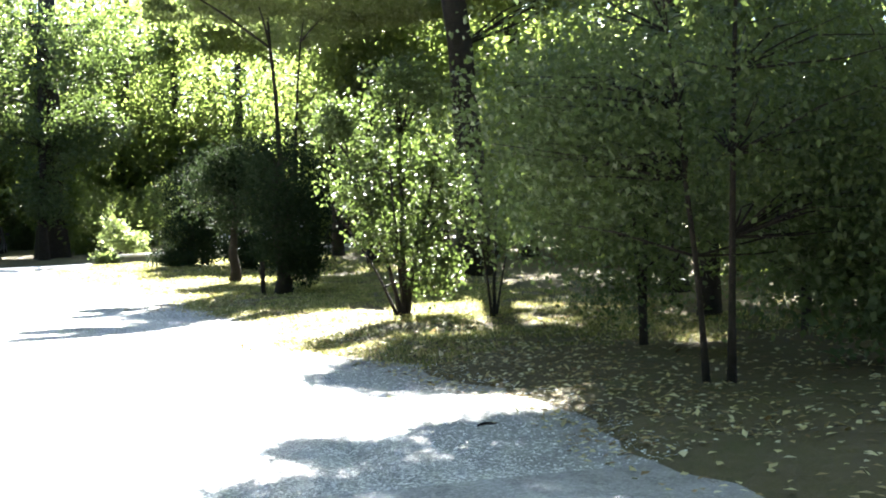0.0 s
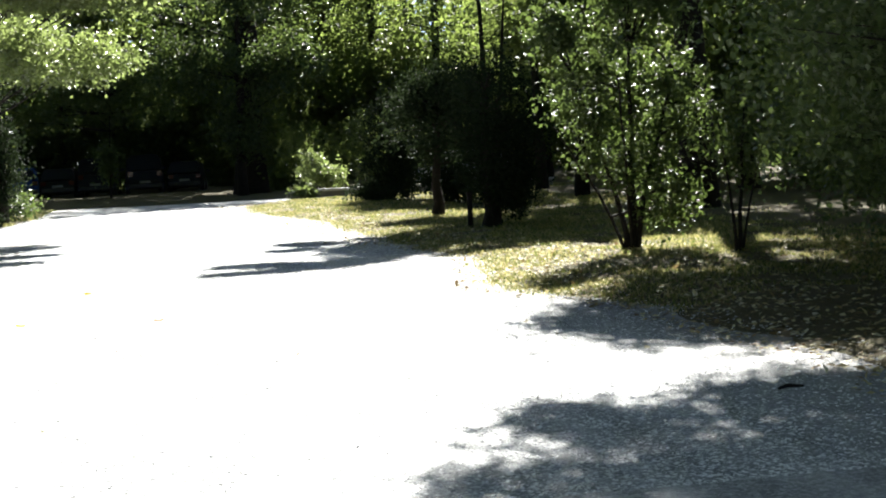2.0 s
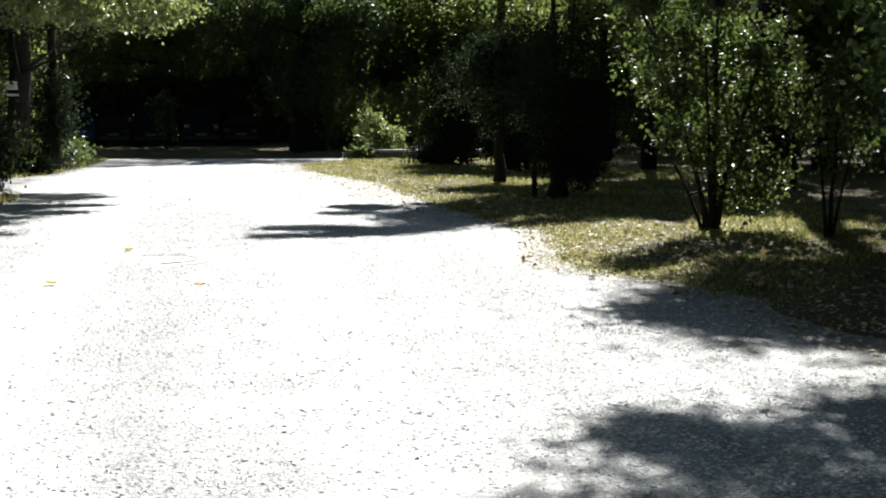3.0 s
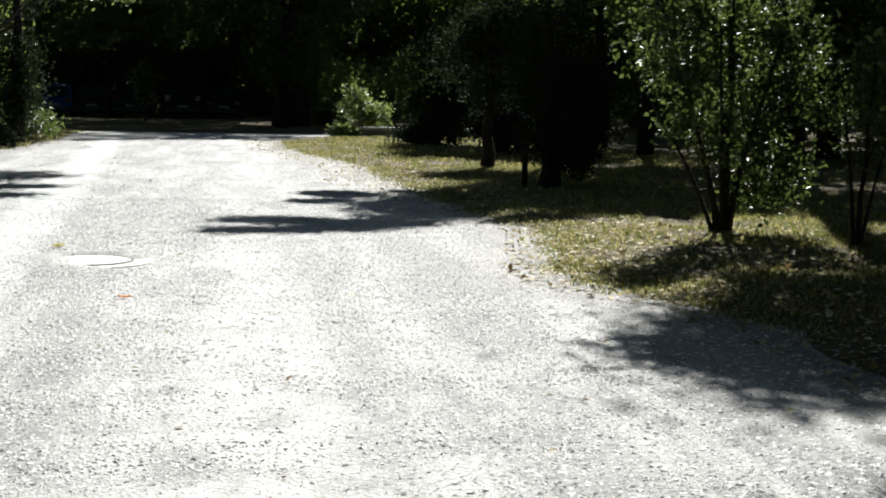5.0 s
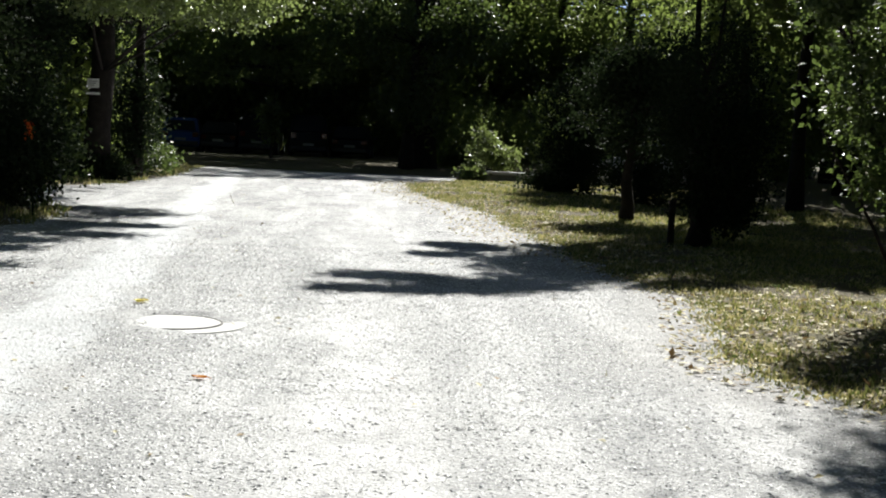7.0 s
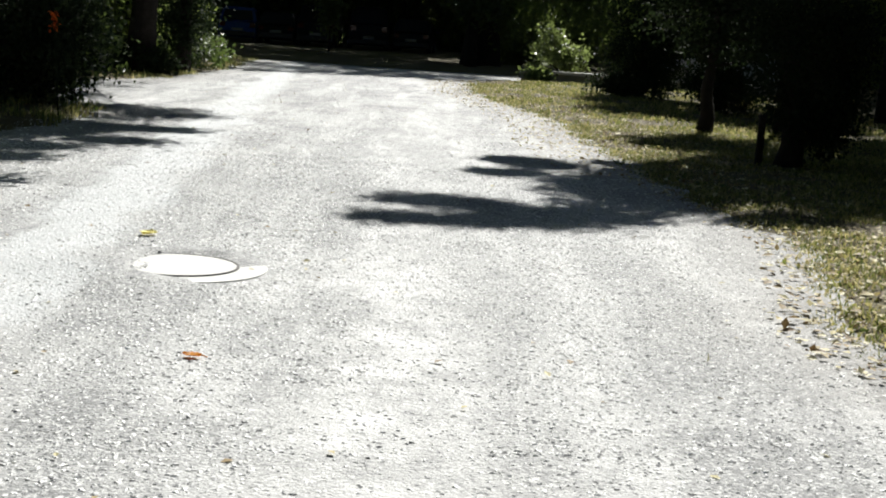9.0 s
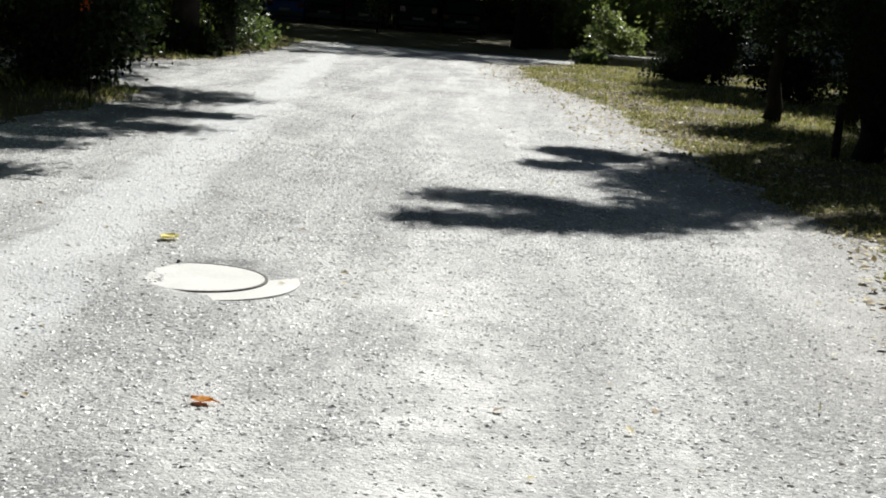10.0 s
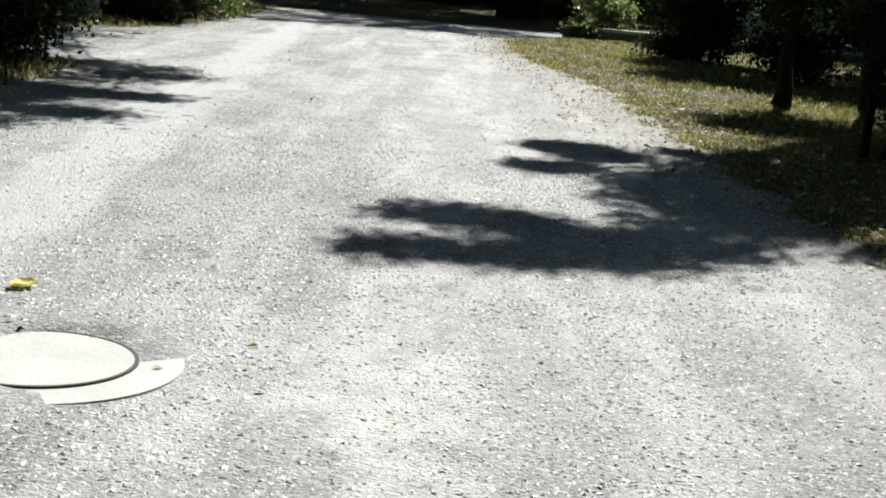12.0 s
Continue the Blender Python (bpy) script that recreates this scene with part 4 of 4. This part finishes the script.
def strew_grass(name, label, x, y, low, high, width):
    n = len(x)
    z = ground_height(x, y) - 0.01
    a = srng.uniform(0, 2 * np.pi, n)
    h = srng.uniform(low, high, n)
    lean = srng.normal(size=(n, 2)) * h[:, None] * 0.45
    w = width * srng.uniform(0.6, 1.4, n)
    dx, dy = np.cos(a) * w / 2, np.sin(a) * w / 2
    base = np.stack([x, y, z], 1)
    side = np.stack([dx, dy, np.zeros(n)], 1)
    mid = base + np.stack([lean[:, 0] * 0.35, lean[:, 1] * 0.35, h * 0.6], 1)
    tip = base + np.stack([lean[:, 0], lean[:, 1], h], 1)
    verts = np.stack([base - side, base + side, mid + side * 0.7, mid - side * 0.7, tip], 1).reshape(-1, 3)
    faces = np.array([(0, 1, 2), (0, 2, 3), (3, 2, 4)])
    tris = (np.arange(n)[:, None, None] * 5 + faces[None]).reshape(-1, 3)
    return tagged(mesh_part(name, from_arrays(name, verts, tris), GRASS), label, "grass", kind="stuff")


def verge_spots(count, y0, y1, reach, side):
    """Spots in tufts outside the road's edge."""
    tufts = count // 14
    y = srng.uniform(y0, y1, tufts)
    d = reach * srng.random(tufts) ** 1.15 - 0.12
    x = edge_right(y) + d if side > 0 else edge_left(y) - d
    thin = rough_field(x, y, 33, [(3.0, 0.7), (1.0, 0.5)])
    ok = thin + srng.normal(size=tufts) * 0.25 > -0.18
    x, y = np.repeat(x[ok], 14), np.repeat(y[ok], 14)
    return x + srng.normal(size=len(x)) * 0.07, y + srng.normal(size=len(y)) * 0.07


strew_grass("verge_grass", "short half-dry grass on the verge", *verge_spots(125000, 13.5, 32, 6.0, 1), 0.02, 0.065, 0.012)
strew_grass("far_verge_grass", "short half-dry grass on the far verge", *verge_spots(48000, 32, 53, 9.0, 1), 0.03, 0.10, 0.024)
strew_grass("left_verge_grass", "thin grass along the shaded verge", *verge_spots(15000, 19, 53, 3.0, -1), 0.05, 0.16, 0.018)


def strew_leaves(name, label, category, x, y, size, lift, material):
    z = np.maximum(ground_height(x, y), np.where((x < edge_right(y)) & (x > edge_left(y)), road_height(x, y), -1))
    centres = np.stack([x, y, z + lift], 1)
    mesh = leaf_cloud(name, srng, centres, np.full(len(x), lift * 0.5), np.ones(len(x), int), size, 0.0, 1.0 if category == "weeds" else 0.22)
    return tagged(mesh_part(name, mesh, material), label, category, kind="stuff")


wx, wy = verge_spots(16000, 14, 53, 8.0, 1)
strew_leaves("lawn_weeds", "low broad-leaved weeds in the lawn", "weeds", wx, wy, 0.04, 0.03, GRASS)
ly = srng.uniform(8, 53, 12000)
lx = edge_right(ly) + srng.normal(size=12000) * 0.85 + 0.4
far_on = lx < edge_right(ly) - np.where(ly < 24, 0.35, 1.1)
strew_leaves("leaf_litter", "dry fallen leaves strewn along the edge", "leaf litter", lx[~far_on], ly[~far_on], 0.055, 0.014, LITTER)
ly = srng.uniform(10, 55, 420)
lx = srng.uniform(-4.2, 3.0, 420)
strew_leaves("road_litter", "scattered pale dry leaves on the gravel", "leaf litter", lx, ly, 0.045, 0.008, LITTER)
ly = srng.uniform(4.5, 20, 3000)
lx = edge_right(ly) + srng.uniform(-0.3, 5.5, 3000)
strew_leaves("shade_litter", "dry leaves on the bare soil under the trees", "leaf litter", lx, ly, 0.07, 0.02, LITTER)
